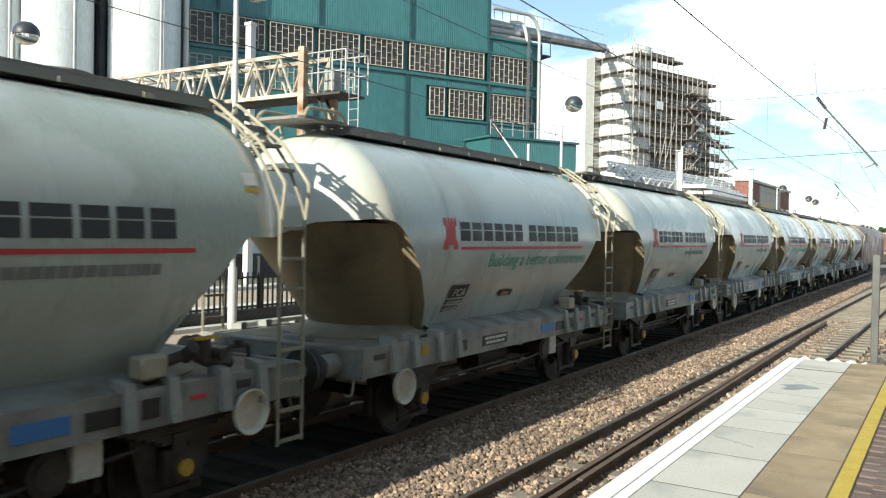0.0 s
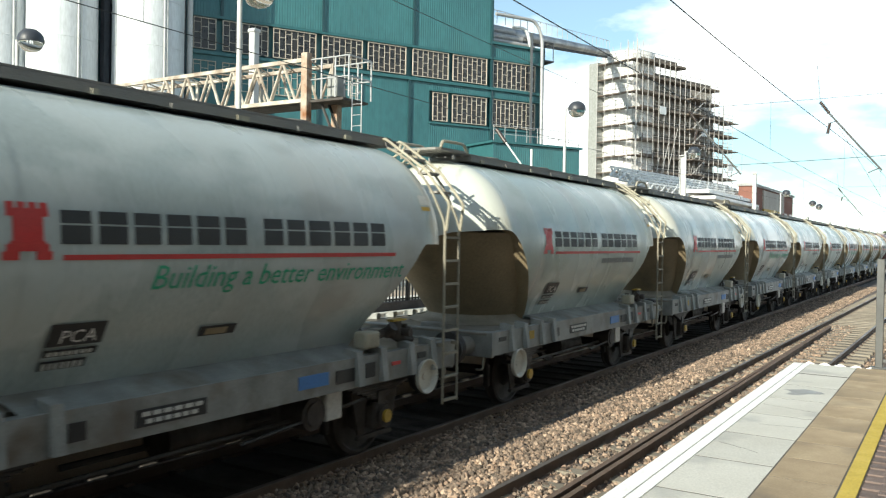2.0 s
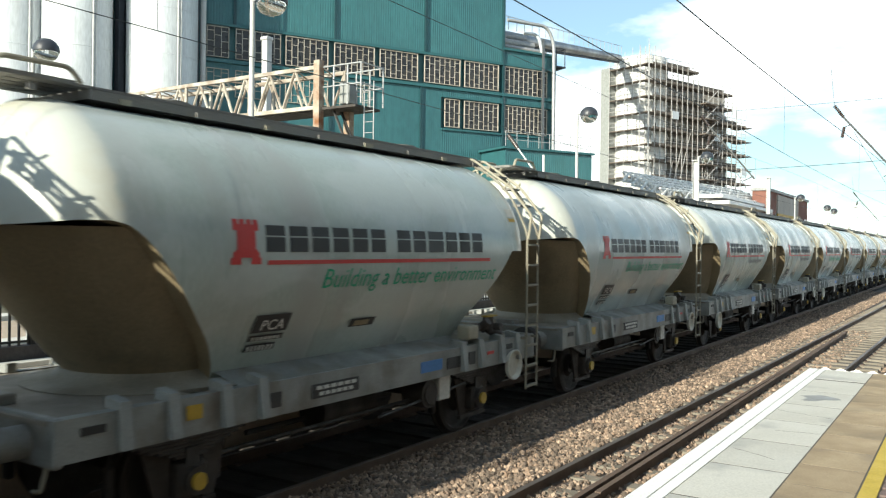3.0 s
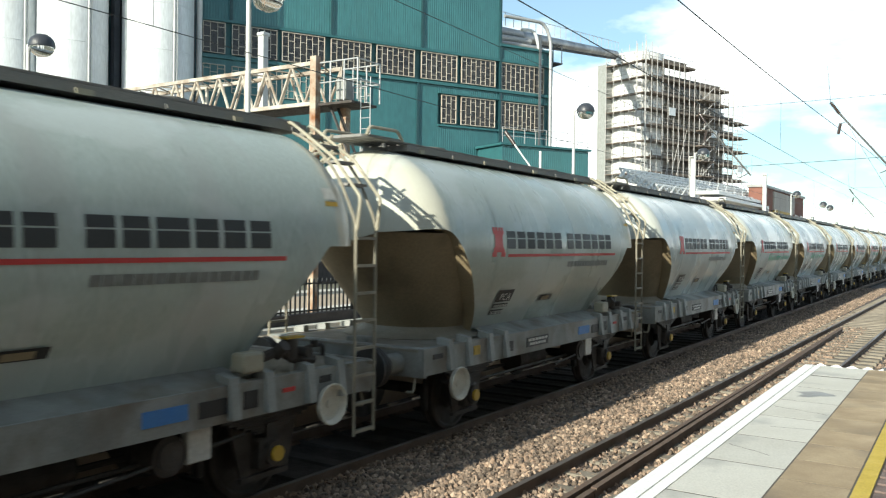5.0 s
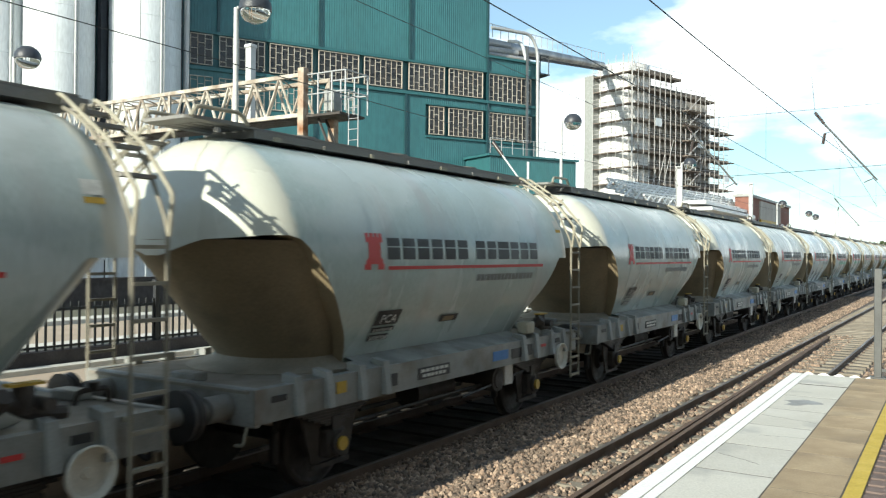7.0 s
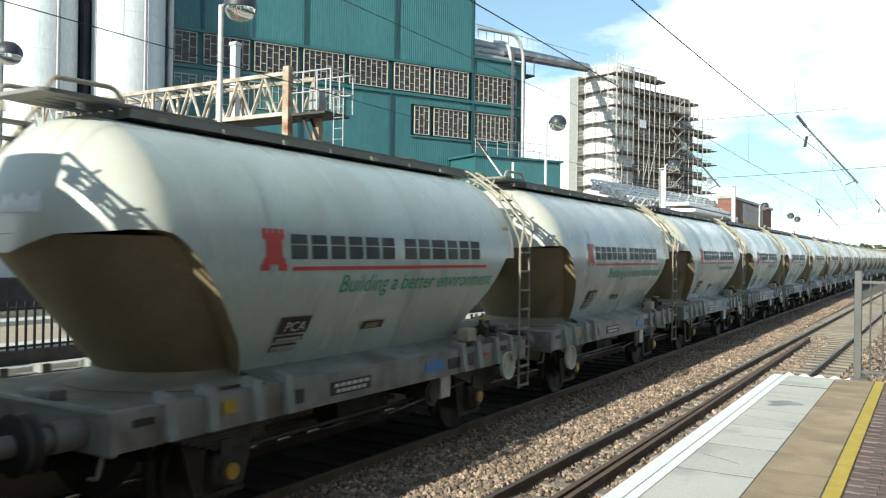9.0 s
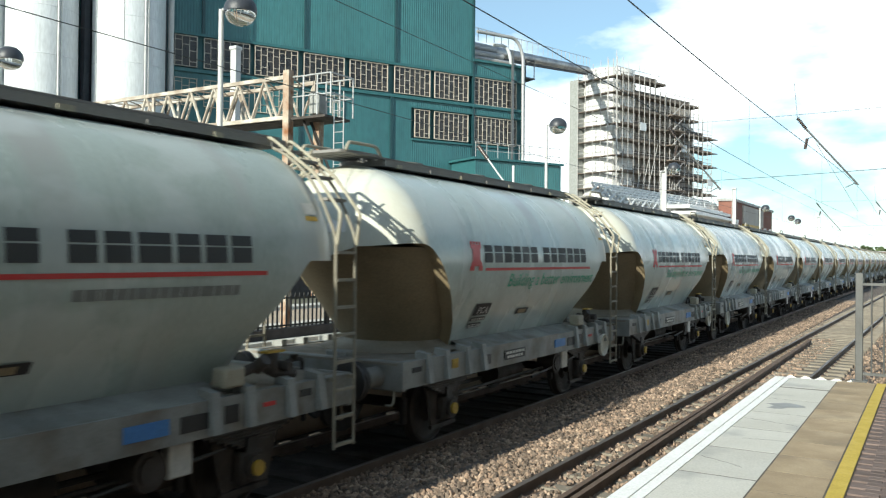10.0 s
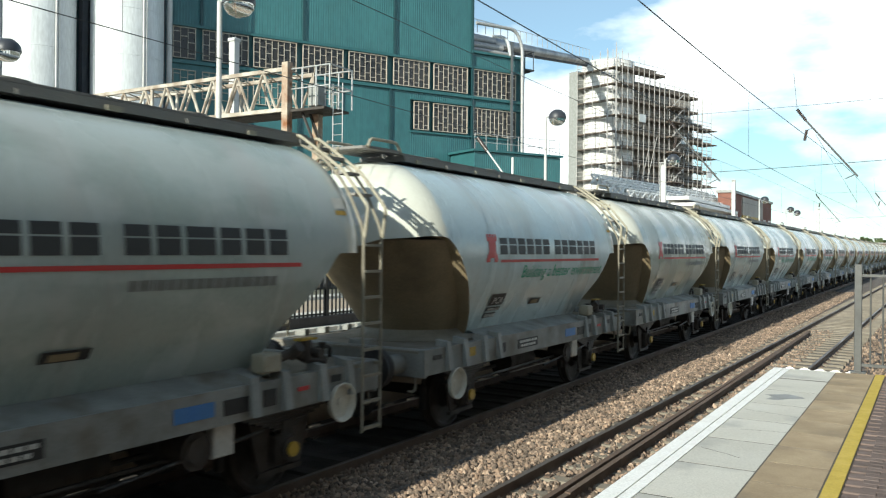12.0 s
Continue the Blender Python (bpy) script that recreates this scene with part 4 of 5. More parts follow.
# ---- the platform on which the camera stands ----
bm = bmesh.new()
box(bm, 3.1, 1.4, 0.20, 9.7, 20.9, 1.36)
platform = whole("platform", bm, CONCRETE, "concrete station platform with paved top", "platform", kind="structure")
bm = bmesh.new()
loft(bm, [[(-1.72, y, -0.5), (4.5, y, -0.5), (4.5, y, z), (-1.72, y, z)] for y, z in ((11.86, 0.90), (13.0, 0.62), (17.0, -0.45))])
whole("platform_ramp", bm, CONCRETE, "worn concrete ramp at the platform end", "ramp", kind="structure", smooth=0)
bm = bmesh.new()
loft(bm, [[(-1.70 + 0.0375 * i, 11.965, 0.70), (-1.70 + 0.0375 * i, 11.965, 0.925 + 0.018 * math.sin(i * 1.25)), (-1.70 + 0.0375 * i, 12.75, 0.72 + 0.018 * math.sin(i * 1.25)), (-1.70 + 0.0375 * i, 12.75, 0.5)] for i in range(22)])
whole("ramp_edge", bm, WHITE_LINE, "pale ridged strip at the platform end", "ramp edge", kind="structure")


def slab_mesh(name, sx, sy, sz, mat, bevel=0.0):
    bm = bmesh.new()
    box(bm, 0, 0, -sz / 2, sx, sy, sz, bevel=bevel)
    return mesh_of(name, bm, mat, 0)


def lay(name, me, x, y, z, parent, tilt=0.0):
    ob = new(name, me)
    ob.parent = parent
    ob.location, ob.rotation_euler = (x, y, z), (random.uniform(-tilt, tilt), random.uniform(-tilt, tilt), 0)
    return ob


random.seed(11)
coping = slab_mesh("coping_slab", 0.746, 0.928, 0.07, SLAB)
tan = slab_mesh("tan_slab", 0.440, 0.588, 0.06, TAN)
for i in range(18):
    lay("coping_slab", coping, EDGE + 0.385, END - 0.475 - 0.95 * i - (0.05 if i else 0), PLATFORM, platform, 0.0)
for i in range(30):
    lay("tan_slab", tan, -0.85, END - 0.30 - 0.60 * i, PLATFORM, platform, 0.0)
bm = bmesh.new()
box(bm, -1.15, 1.8, 0.9012, 1.30, 20.2, 0.025)
whole("joint_bed", bm, JOINT, "dark dirt in the joints between the slabs", "joints", kind="structure", smooth=0)
rng = random.Random(17)
bm = bmesh.new()
ring = [(-1.40 + (0.16 + 0.06 * math.sin(a * 3 + 1) + rng.uniform(-0.02, 0.02)) * math.cos(a), 9.55 + (0.20 + 0.07 * math.sin(a * 2) + rng.uniform(-0.02, 0.02)) * math.sin(a)) for a in [k * math.tau / 28 for k in range(28)]]
loft(bm, [[(x, y, PLATFORM + z) for x, y in ring] for z in (-0.004, 0.0012)])
whole("damp_stain", bm, DAMP, "dark damp stain on a pale coping slab", "stain", kind="structure", smooth=0)
for x0, y0, x1, y1, wide in ((-1.62, 8.62, -1.10, 8.45, 0.006), (-1.45, 7.62, -1.08, 7.70, 0.006), (-1.60, 6.75, -1.25, 6.55, 0.007)):
    bm = bmesh.new()
    pts = [(x0 + (x1 - x0) * i / 9, y0 + (y1 - y0) * i / 9 + rng.uniform(-0.012, 0.012)) for i in range(10)]
    loft(bm, [[(x, y - wide / 2, PLATFORM - 0.004), (x, y + wide / 2, PLATFORM - 0.004), (x, y + wide / 2, PLATFORM + 0.001), (x, y - wide / 2, PLATFORM + 0.001)] for x, y in pts])
    whole("slab_crack", bm, JOINT, "thin dark crack in a coping slab", "crack", kind="structure", smooth=0)
bm = bmesh.new()
box(bm, EDGE + 0.058, 1.8, PLATFORM + 0.004, 0.115, 20.2, 0.008)
box(bm, EDGE + 0.165, 1.8, PLATFORM + 0.004, 0.075, 20.2, 0.008)
whole("edge_line", bm, WHITE_LINE, "worn double white line along the platform edge", "line", kind="structure", smooth=0)
bm = bmesh.new()
box(bm, -0.56, 1.8, PLATFORM + 0.003, 0.105, 20.3, 0.012)
whole("yellow_line", bm, YELLOW_LINE, "yellow safety line painted along the platform", "line", kind="structure", smooth=0)
bm = bmesh.new()
box(bm, EDGE + 0.02, 1.6, 0.80, 0.06, 20.6, 0.10)
whole("platform_nosing", bm, CONCRETE, "grey concrete edge of the platform", "edge", kind="structure", smooth=0)

# ---- unseen block and slab beside the camera, added to shut out sky light ----
bm = bmesh.new()
box(bm, 8.5, -15, 7.0, 7.0, 74, 15.2)
whole("station_wall", bm, CONCRETE, "unseen grey block added along the platform to shut out sky light", "building", kind="structure")
bm = bmesh.new()
box(bm, 3.0, -9, 4.55, 4.0, 26, 0.25)
whole("canopy", bm, CONCRETE, "unseen flat slab added over the platform to cut light on the train", "canopy", kind="structure")

# ---- fence at the platform end ----
fence = empty("platform_fence", "grey steel fence across the platform end", "fence")
bm = bmesh.new()
box(bm, -0.83, 12.06, 1.63, 0.09, 0.07, 1.44, bevel=0.006)
box(bm, -0.83, 12.06, 0.925, 0.20, 0.16, 0.02)
part("end_post", bm, FENCE_GREY, fence)
for i in range(22):
    bm = bmesh.new()
    if i % 11 == 10:
        box(bm, -0.83 + 0.145 * (i + 1), 12.06, 1.63, 0.07, 0.06, 1.42, bevel=0.004)
        part("post", bm, FENCE_GREY, fence)
    else:
        rod(bm, (-0.83 + 0.145 * (i + 1), 12.06, 1.0), (-0.83 + 0.145 * (i + 1), 12.06, 2.28), 0.011, 8)
        part("bar", bm, FENCE_GREY, fence)
for z in (1.02, 2.20):
    bm = bmesh.new()
    box(bm, 0.85, 12.06, z, 3.3, 0.045, 0.035)
    part("fence_rail", bm, FENCE_GREY, fence)

# ---- the far platform, its railings and the road behind ----
bm = bmesh.new()
box(bm, -9.1, 60, 0.15, 2.0, 260, 1.50)
whole("far_platform", bm, TARMAC, "pinkish tarmac station platform beyond the train", "platform", kind="structure")
bm = bmesh.new()
box(bm, -8.16, 60, 0.905, 0.30, 260, 0.04)
whole("far_platform_edge", bm, YELLOW_LINE, "dusty yellow edge strip of the far platform", "edge", kind="structure")
bm = bmesh.new()
box(bm, -10.16, 60, 0.92, 0.24, 260, 0.09)
whole("far_kerb", bm, SLAB, "pale concrete kerb behind the far platform", "kerb", kind="structure")
bm = bmesh.new()
box(bm, -10.42, 60, 0.72, 0.22, 260, 0.84)
whole("plinth_wall", bm, DARK_BRICK, "low sooty brick plinth under railings", "wall", kind="structure")
railing = empty("railings", "black iron railings on a low plinth", "railings")
bm = bmesh.new()
box(bm, 0, 0, 0, 0.026, 0.026, 0.66)
BAR_ME = mesh_of("bar", bm, FENCE_BLACK, 0)
bm = bmesh.new()
box(bm, 0, 0, 0, 0.065, 0.065, 0.9)
box(bm, 0, 0, 0.47, 0.085, 0.085, 0.04)
RAILPOST_ME = mesh_of("post", bm, FENCE_BLACK, 0)
for i in range(240):
    lay("bar", BAR_ME, -10.42, 1.0 + 0.125 * i, 1.46, railing)
for i in range(14):
    lay("post", RAILPOST_ME, -10.42, 1.55 + 2.25 * i, 1.58, railing)
for z in (1.19, 1.70):
    bm = bmesh.new()
    box(bm, -10.42, 16, z, 0.035, 30, 0.03)
    part("rail_bar", bm, FENCE_BLACK, railing)
bm = bmesh.new()
for i in range(700):
    box(bm, -10.42, 31.1 + 0.16 * i, 1.44, 0.03, 0.03, 0.62)
tagged(part("far_bars", bm, FENCE_BLACK, railing, smooth=0), kind="stuff")
bm = bmesh.new()
box(bm, -40, 60, -0.05, 58.9, 300, 0.70)
whole("works_yard", bm, EARTH, "dusty works yard behind the railings", "yard", kind="structure")
bm = bmesh.new()
box(bm, -19.9, 60, 0.305, 4.4, 300, 0.03)
whole("road", bm, TARMAC, "sunlit brownish access road", "road", kind="structure")
bm = bmesh.new()
box(bm, -17.2, 60, 0.33, 1.0, 300, 0.10)
whole("pavement", bm, SLAB, "pale concrete footway beside the road", "pavement", kind="structure")
bm = bmesh.new()
box(bm, -22.7, 60, 0.36, 1.0, 300, 0.16)
whole("road_kerb", bm, SLAB, "pale kerb on the works side of the road", "kerb", kind="structure")
bm = bmesh.new()
box(bm, -28.0, 24, 0.80, 0.35, 70, 1.1)
box(bm, -28.0, 24, 1.40, 0.45, 70, 0.12)
whole("works_wall", bm, DARK_BRICK, "dark sooty boundary wall of the works", "wall", kind="structure")
bm = bmesh.new()
for i in range(24):
    box(bm, -29.6, -6 + 2.0 * i, 1.85, 0.25, 1.8, 2.9, bevel=0.03)
    box(bm, -29.45, -6 + 2.0 * i, 2.2, 0.10, 1.84, 0.10)
whole("works_screen", bm, SILO, "white sheeted screen behind the works wall", "screen", kind="structure")


def bush(x, y, z, size, seed):
    """A low bush: short stems and a loose crown of single leaves."""
    rng = random.Random(seed)
    e = empty("bush", "dusty low green bush beside the works wall", "bush", "bushes by the wall", pose(x, y, z))
    bm = bmesh.new()
    for i in range(7):
        a = rng.uniform(0, math.tau)
        rod(bm, (0, 0, 0), (0.5 * size * math.cos(a), 0.5 * size * math.sin(a), size * rng.uniform(0.5, 0.9)), 0.02, 5, 0.006)
    part("stems", bm, RUNNING, e)
    bm = bmesh.new()
    for i in range(420):
        a, h = rng.uniform(0, math.tau), rng.random()
        r = size * 0.75 * math.sqrt(rng.random()) * math.sqrt(max(0.05, 1 - (h - 0.4) ** 2 * 2))
        p = Vector((r * math.cos(a), r * math.sin(a), 0.1 + size * h * rng.uniform(0.6, 1.0)))
        m = Matrix.Translation(p) @ Euler((rng.uniform(-1, 1), rng.uniform(-1, 1), a)).to_matrix().to_4x4()
        s = rng.uniform(0.03, 0.07)
        vs = [bm.verts.new(m @ Vector(q)) for q in ((-s, 0, 0), (0, -s * 0.5, 0.01), (s, 0, 0), (0, s * 0.5, 0.01))]
        bm.faces.new(vs)
    part("leaves", bm, LEAF, e, smooth=0)


for i in range(7):
    rr = random.Random(40 + i)
    bush(-26.4 + rr.uniform(-0.8, 0.8), 3 + 1.9 * i + rr.uniform(-0.5, 0.5), 0.3, rr.uniform(0.7, 1.2), 60 + i)

# ---- lamps on the far platform ----
def lamp_build():
    """A slim post with a short bracket, a dark dome and a clear bowl."""
    e = empty("platform_lamp", "slim grey lamp post with a dark dome and clear bowl", "street lamp", "platform lamps")
    bm = bmesh.new()
    rod(bm, (0, 0, -0.72), (0, 0, 1.0), 0.075, 12)
    rod(bm, (0, 0, 1.0), (0, 0, 5.6), 0.05, 12, 0.042)
    part("post", bm, POST_GREY, e)
    bm = bmesh.new()
    pipe(bm, rounded([(0, 0, 5.40), (0.0, 0.0, 5.60), (0.14, 0.05, 5.60)], 0.08), 0.03)
    part("bracket", bm, POST_GREY, e)
    bm = bmesh.new()
    rings = [[(0.33 + r * math.cos(k * math.tau / 24), 0.10 + r * math.sin(k * math.tau / 24), z) for k in range(24)]
             for r, z in ((0.265, 5.52), (0.27, 5.57), (0.25, 5.66), (0.20, 5.73), (0.12, 5.79), (0.02, 5.81))]
    loft(bm, rings)
    head = part("dome", bm, LAMP_DOME, e)
    bm = bmesh.new()
    rings = [[(0.33 + r * math.cos(k * math.tau / 24), 0.10 + r * math.sin(k * math.tau / 24), z) for k in range(24)]
             for r, z in ((0.25, 5.515), (0.235, 5.44), (0.18, 5.37), (0.10, 5.33), (0.01, 5.32))]
    loft(bm, rings)
    part("bowl", bm, BOWL, head, "clear plastic bowl")
    return e


lamp = lamp_build()
lamp.matrix_basis = pose(-10.0, 9.5, PLATFORM)
for x, y, z in ((-10.0, 22.6, PLATFORM), (-10.0, 35.4, PLATFORM), (-10.0, 58.0, PLATFORM - 0.48), (-10.0, 69.7, PLATFORM - 0.6), (-10.0, 73.4, PLATFORM - 0.7), (-17.0, 9.83, 1.03)):
    copy_thing(lamp, pose(x, y, z))

# ---- overhead line ----
def mast(x, y, top, wide):
    e = empty("overhead_mast", "pale steel mast of the overhead line", "mast", "overhead masts", pose(x, y, 0.3))
    bm = bmesh.new()
    box(bm, 0, 0, (top - 0.3) / 2, wide, 0.02, top - 0.3)
    for s in (-1, 1):
        box(bm, s * wide / 2, 0, (top - 0.3) / 2, 0.02, wide, top - 0.3)
    part("column", bm, POST_GREY, e)
    bm = bmesh.new()
    box(bm, 0, 0, top - 0.28, wide + 0.06, wide + 0.06, 0.04)
    part("cap", bm, POST_GREY, e)
    return e


mast(-10.55, 37.0, 6.5, 0.22)
mast(-10.55, 52.4, 6.9, 0.20)
mast(-10.55, 96.0, 7.2, 0.28)
def catenary_height(label, y):
    """The height of the carrying wire over a track."""
    if label == "near":
        return 5.90 + 0.30 * math.cos((y - 37) * math.pi / 36)
    u = ((y - 37) / 52) % 1.0
    return 5.86 - 0.08 * 4 * u * (1 - u)


for centre, label in ((NEAR, "near"), (FAR, "far")):
    for name, z, sag, r in (("contact_wire", 4.52, 0.0, 0.0055), ("catenary_wire", 5.86, 0.08, 0.0055)):
        bm = bmesh.new()
        pts = []
        for i in range(201):
            y = -30 + 2 * i
            u = ((y - 37) / 52) % 1.0
            pts.append((centre + 0.12 * math.sin(u * math.tau), y, catenary_height(label, y) if sag else z))
        pipe(bm, pts, 0.009 if sag and label == "near" else r, 6)
        whole(name, bm, WIRE, "thin dark overhead " + name.replace("_", " ") + " above the track", "wire", "overhead wires")
    for i in range(12):
        y = 5 + 13 * i
        u = ((y - 37) / 52) % 1.0
        bm = bmesh.new()
        rod(bm, (centre + 0.12 * math.sin(u * math.tau), y, 4.52), (centre + 0.12 * math.sin(u * math.tau), y, catenary_height(label, y)), 0.003, 5)
        whole("dropper", bm, WIRE, "thin dropper wire of the overhead line", "wire", "droppers")


def span_arm(x, y):
    """A slanting pull-off tube with insulators, hung in the head span."""
    e = empty("registration_arm", "slanting grey registration tube with dark insulators", "registration arm", "registration arms", pose(x, y, 0))
    bm = bmesh.new()
    rod(bm, (-1.63, 0, 8.01), (0.33, 0, 5.6), 0.038, 8)
    part("tube", bm, FENCE_GREY, e)
    bm = bmesh.new()
    rod(bm, (-2.12, 0, 10.03), (-1.98, 0, 8.51), 0.010, 6)
    part("hanger_wire", bm, WIRE, e)
    bm = bmesh.new()
    top, low = Vector((-1.98, 0, 8.51)), Vector((-1.63, 0, 8.01))
    rings = []
    side = Vector((0, 1, 0))
    up = (low - top).normalized().cross(side)
    for i in range(25):
        c, q = top.lerp(low, i / 24), 0.085 if i % 3 == 1 else 0.05
        rings.append([c + q * (math.cos(k * math.tau / 10) * side + math.sin(k * math.tau / 10) * up) for k in range(10)])
    loft(bm, rings)
    part("insulator", bm, PORCELAIN, e)
    bm = bmesh.new()
    pipe(bm, [(-1.35, 0, 7.68), (-1.58, 0, 7.62), (-1.63, 0, 7.50)], 0.014, 6)
    part("drop_wire", bm, WIRE, e)
    bm = bmesh.new()
    rod(bm, (-1.60, 0, 7.62), (-1.68, 0, 7.18), 0.06, 8)
    part("dropper_insulator", bm, PORCELAIN, e)
    bm = bmesh.new()
    rod(bm, (0.25, 0, 5.70), (-0.15, 0, 5.52), 0.02, 6)
    part("clamp_arm", bm, WIRE, e)
    bm = bmesh.new()
    rod(bm, (-1.25, 0, 7.4), (0.3, 0.3, 4.55), 0.008, 6)
    part("steady_wire", bm, WIRE, e)


for x in (-2.93, -8.36):
    span_arm(x, 37.0)
for x in (-2.93, -8.36):
    span_arm(x, 92.0)
for y in (37.0, 92.0):
    for z0, z1, r in ((8.62, 9.44, 0.009), (5.96, 7.26, 0.012)):
        bm = bmesh.new()
        pipe(bm, [(-10.5 + 1.15 * i, y, z0 + (z1 - z0) * i / 20 - 0.25 * math.sin(math.pi * i / 20)) for i in range(21)], r, 6)
        whole("span_wire", bm, WIRE, "thin cross-span wire of the overhead line", "wire", "span wires")

# ---- slanting stay with an insulator beyond the train ----
stay = empty("tension_stay", "pale slanting stay tube with a dark insulator", "stay", m=pose(-9.0, 18.0, PLATFORM))
STAY_TOP, STAY_FOOT = Vector((-0.84, 0, 4.42)), Vector((0.10, 0, 3.22))
bm = bmesh.new()
rod(bm, STAY_TOP.lerp(STAY_FOOT, 0.30), STAY_FOOT, 0.022, 8)
part("tube", bm, POST_GREY, stay)
bm = bmesh.new()
rod(bm, STAY_TOP.lerp(STAY_FOOT, 0.02), STAY_TOP.lerp(STAY_FOOT, 0.30), 0.05, 10)
part("insulator", bm, PORCELAIN, stay, "dark ribbed insulator")
bm = bmesh.new()
rod(bm, STAY_TOP, STAY_TOP + Vector((-1.0, 1.6, 1.28)), 0.008, 6)
part("stay_wire", bm, WIRE, stay)
bm = bmesh.new()
rod(bm, (0.16, 0, 0), (0.16, 0, 3.85), 0.03, 8)
box(bm, 0.16, 0, 0.01, 0.16, 0.16, 0.02)
part("post", bm, WHITE, stay)
bm = bmesh.new()
box(bm, 0.20, 0, 3.22, 0.22, 0.05, 0.04)
part("foot_clamp", bm, POST_GREY, stay)

# ---- lattice signal gantry behind the train ----
gantry = empty("lattice_gantry", "dusty cream lattice gantry with a caged end platform", "gantry")
GY, GZ0, GZ1 = 15.7, 6.02, 7.05
for yy in (0.0, 0.9):
    for z in (GZ0, GZ1):
        bm = bmesh.new()
        box(bm, -19.5, GY + yy, z, 11.0, 0.10, 0.10)
        part("chord", bm, LATTICE, gantry)
for yy in (0.0, 0.9):
    for i in range(24):
        bm = bmesh.new()
        x = -14.0 - 0.46 * i
        rod(bm, (x, GY + yy, GZ0 if i % 2 else GZ1), (x - 0.46, GY + yy, GZ1 if i % 2 else GZ0), 0.037, 6)
        part("brace", bm, LATTICE, gantry)
    for i in range(5):
        bm = bmesh.new()
        box(bm, -14.0 - 2.6 * i, GY + yy, (GZ0 + GZ1) / 2, 0.09, 0.06, GZ1 - GZ0 + 0.12)
        part("upright", bm, LATTICE, gantry)
for i in range(24):
    bm = bmesh.new()
    x = -14.0 - 0.46 * i
    rod(bm, (x, GY + 0.9 * (i % 2), GZ0), (x - 0.46, GY + 0.9 * (1 - i % 2), GZ0), 0.022, 6)
    part("cross_brace", bm, LATTICE, gantry)
    bm = bmesh.new()
    rod(bm, (x, GY + 0.9 * (i % 2), GZ1), (x - 0.46, GY + 0.9 * (1 - i % 2), GZ1), 0.022, 6)
    part("cross_brace", bm, LATTICE, gantry)
bm = bmesh.new()
box(bm, -18.0, GY + 0.45, GZ0 - 0.06, 8.4, 0.80, 0.05)
part("floor_deck", bm, RUNNING, gantry)
for x, y in ((-14.05, GY - 0.06), (-13.6, GY + 0.6)):
    bm = bmesh.new()
    box(bm, x, y, 3.75, 0.20, 0.20, 6.9 if x < -14 else 4.6, bevel=0.01)
    part("leg", bm, RUSTED, gantry, "flaking rusted steel leg")
bm = bmesh.new()
box(bm, -13.45, GY + 0.45, GZ0 - 0.05, 1.2, 1.0, 0.06)
part("cage_floor", bm, RUNNING, gantry)
for x in (-13.6, -13.15, -12.72):
    for yy in (0.0, 0.9):
        bm = bmesh.new()
        rod(bm, (x, GY + yy, GZ0), (x, GY + yy, GZ1 - 0.02), 0.022, 6)
        part("cage_post", bm, GALV, gantry)
for z in (GZ0 + 0.5, GZ1 - 0.02):
    for yy in (0.0, 0.9):
        bm = bmesh.new()
        rod(bm, (-14.0, GY + yy, z), (-12.72, GY + yy, z), 0.02, 6)
        part("cage_rail", bm, GALV, gantry)
    bm = bmesh.new()
    rod(bm, (-12.72, GY, z), (-12.72, GY + 0.9, z), 0.02, 6)
    part("cage_rail", bm, GALV, gantry)
for i, x in enumerate((-12.85, -12.55)):
    bm = bmesh.new()
    rod(bm, (x, GY + 0.3, 3.6), (x, GY + 0.3, 6.6), 0.016, 6)
    part("cage_ladder_rail", bm, GALV, gantry)
for i in range(11):
    bm = bmesh.new()
    rod(bm, (-12.85, GY + 0.3, 3.7 + 0.27 * i), (-12.55, GY + 0.3, 3.7 + 0.27 * i), 0.010, 6)
    part("cage_ladder_rung", bm, GALV, gantry)
for i in range(2):
    bm = bmesh.new()
    rod(bm, (-13.8, GY + 0.2 + 0.3 * i, GZ0), (-13.0, GY + 0.2 + 0.3 * i, 4.4), 0.04, 6)
    part("stay", bm, DARK, gantry)
bm = bmesh.new()
box(bm, -13.55, GY + 0.5, 6.40, 0.32, 0.3, 0.55, bevel=0.02)
part("signal_case", bm, GUSSET, gantry, "grey equipment case")

# a stout pale post behind the gantry
bm = bmesh.new()
box(bm, 0, 0, 5.2, 0.30, 0.30, 10.4, bevel=0.02)
box(bm, 0, 0, 10.45, 0.38, 0.38, 0.14, bevel=0.02)
post = whole("chimney", bm, POST_GREY, "square pale grey chimney in the works yard", "chimney")
post.matrix_basis = pose(-23.9, 23.5, 0.3)

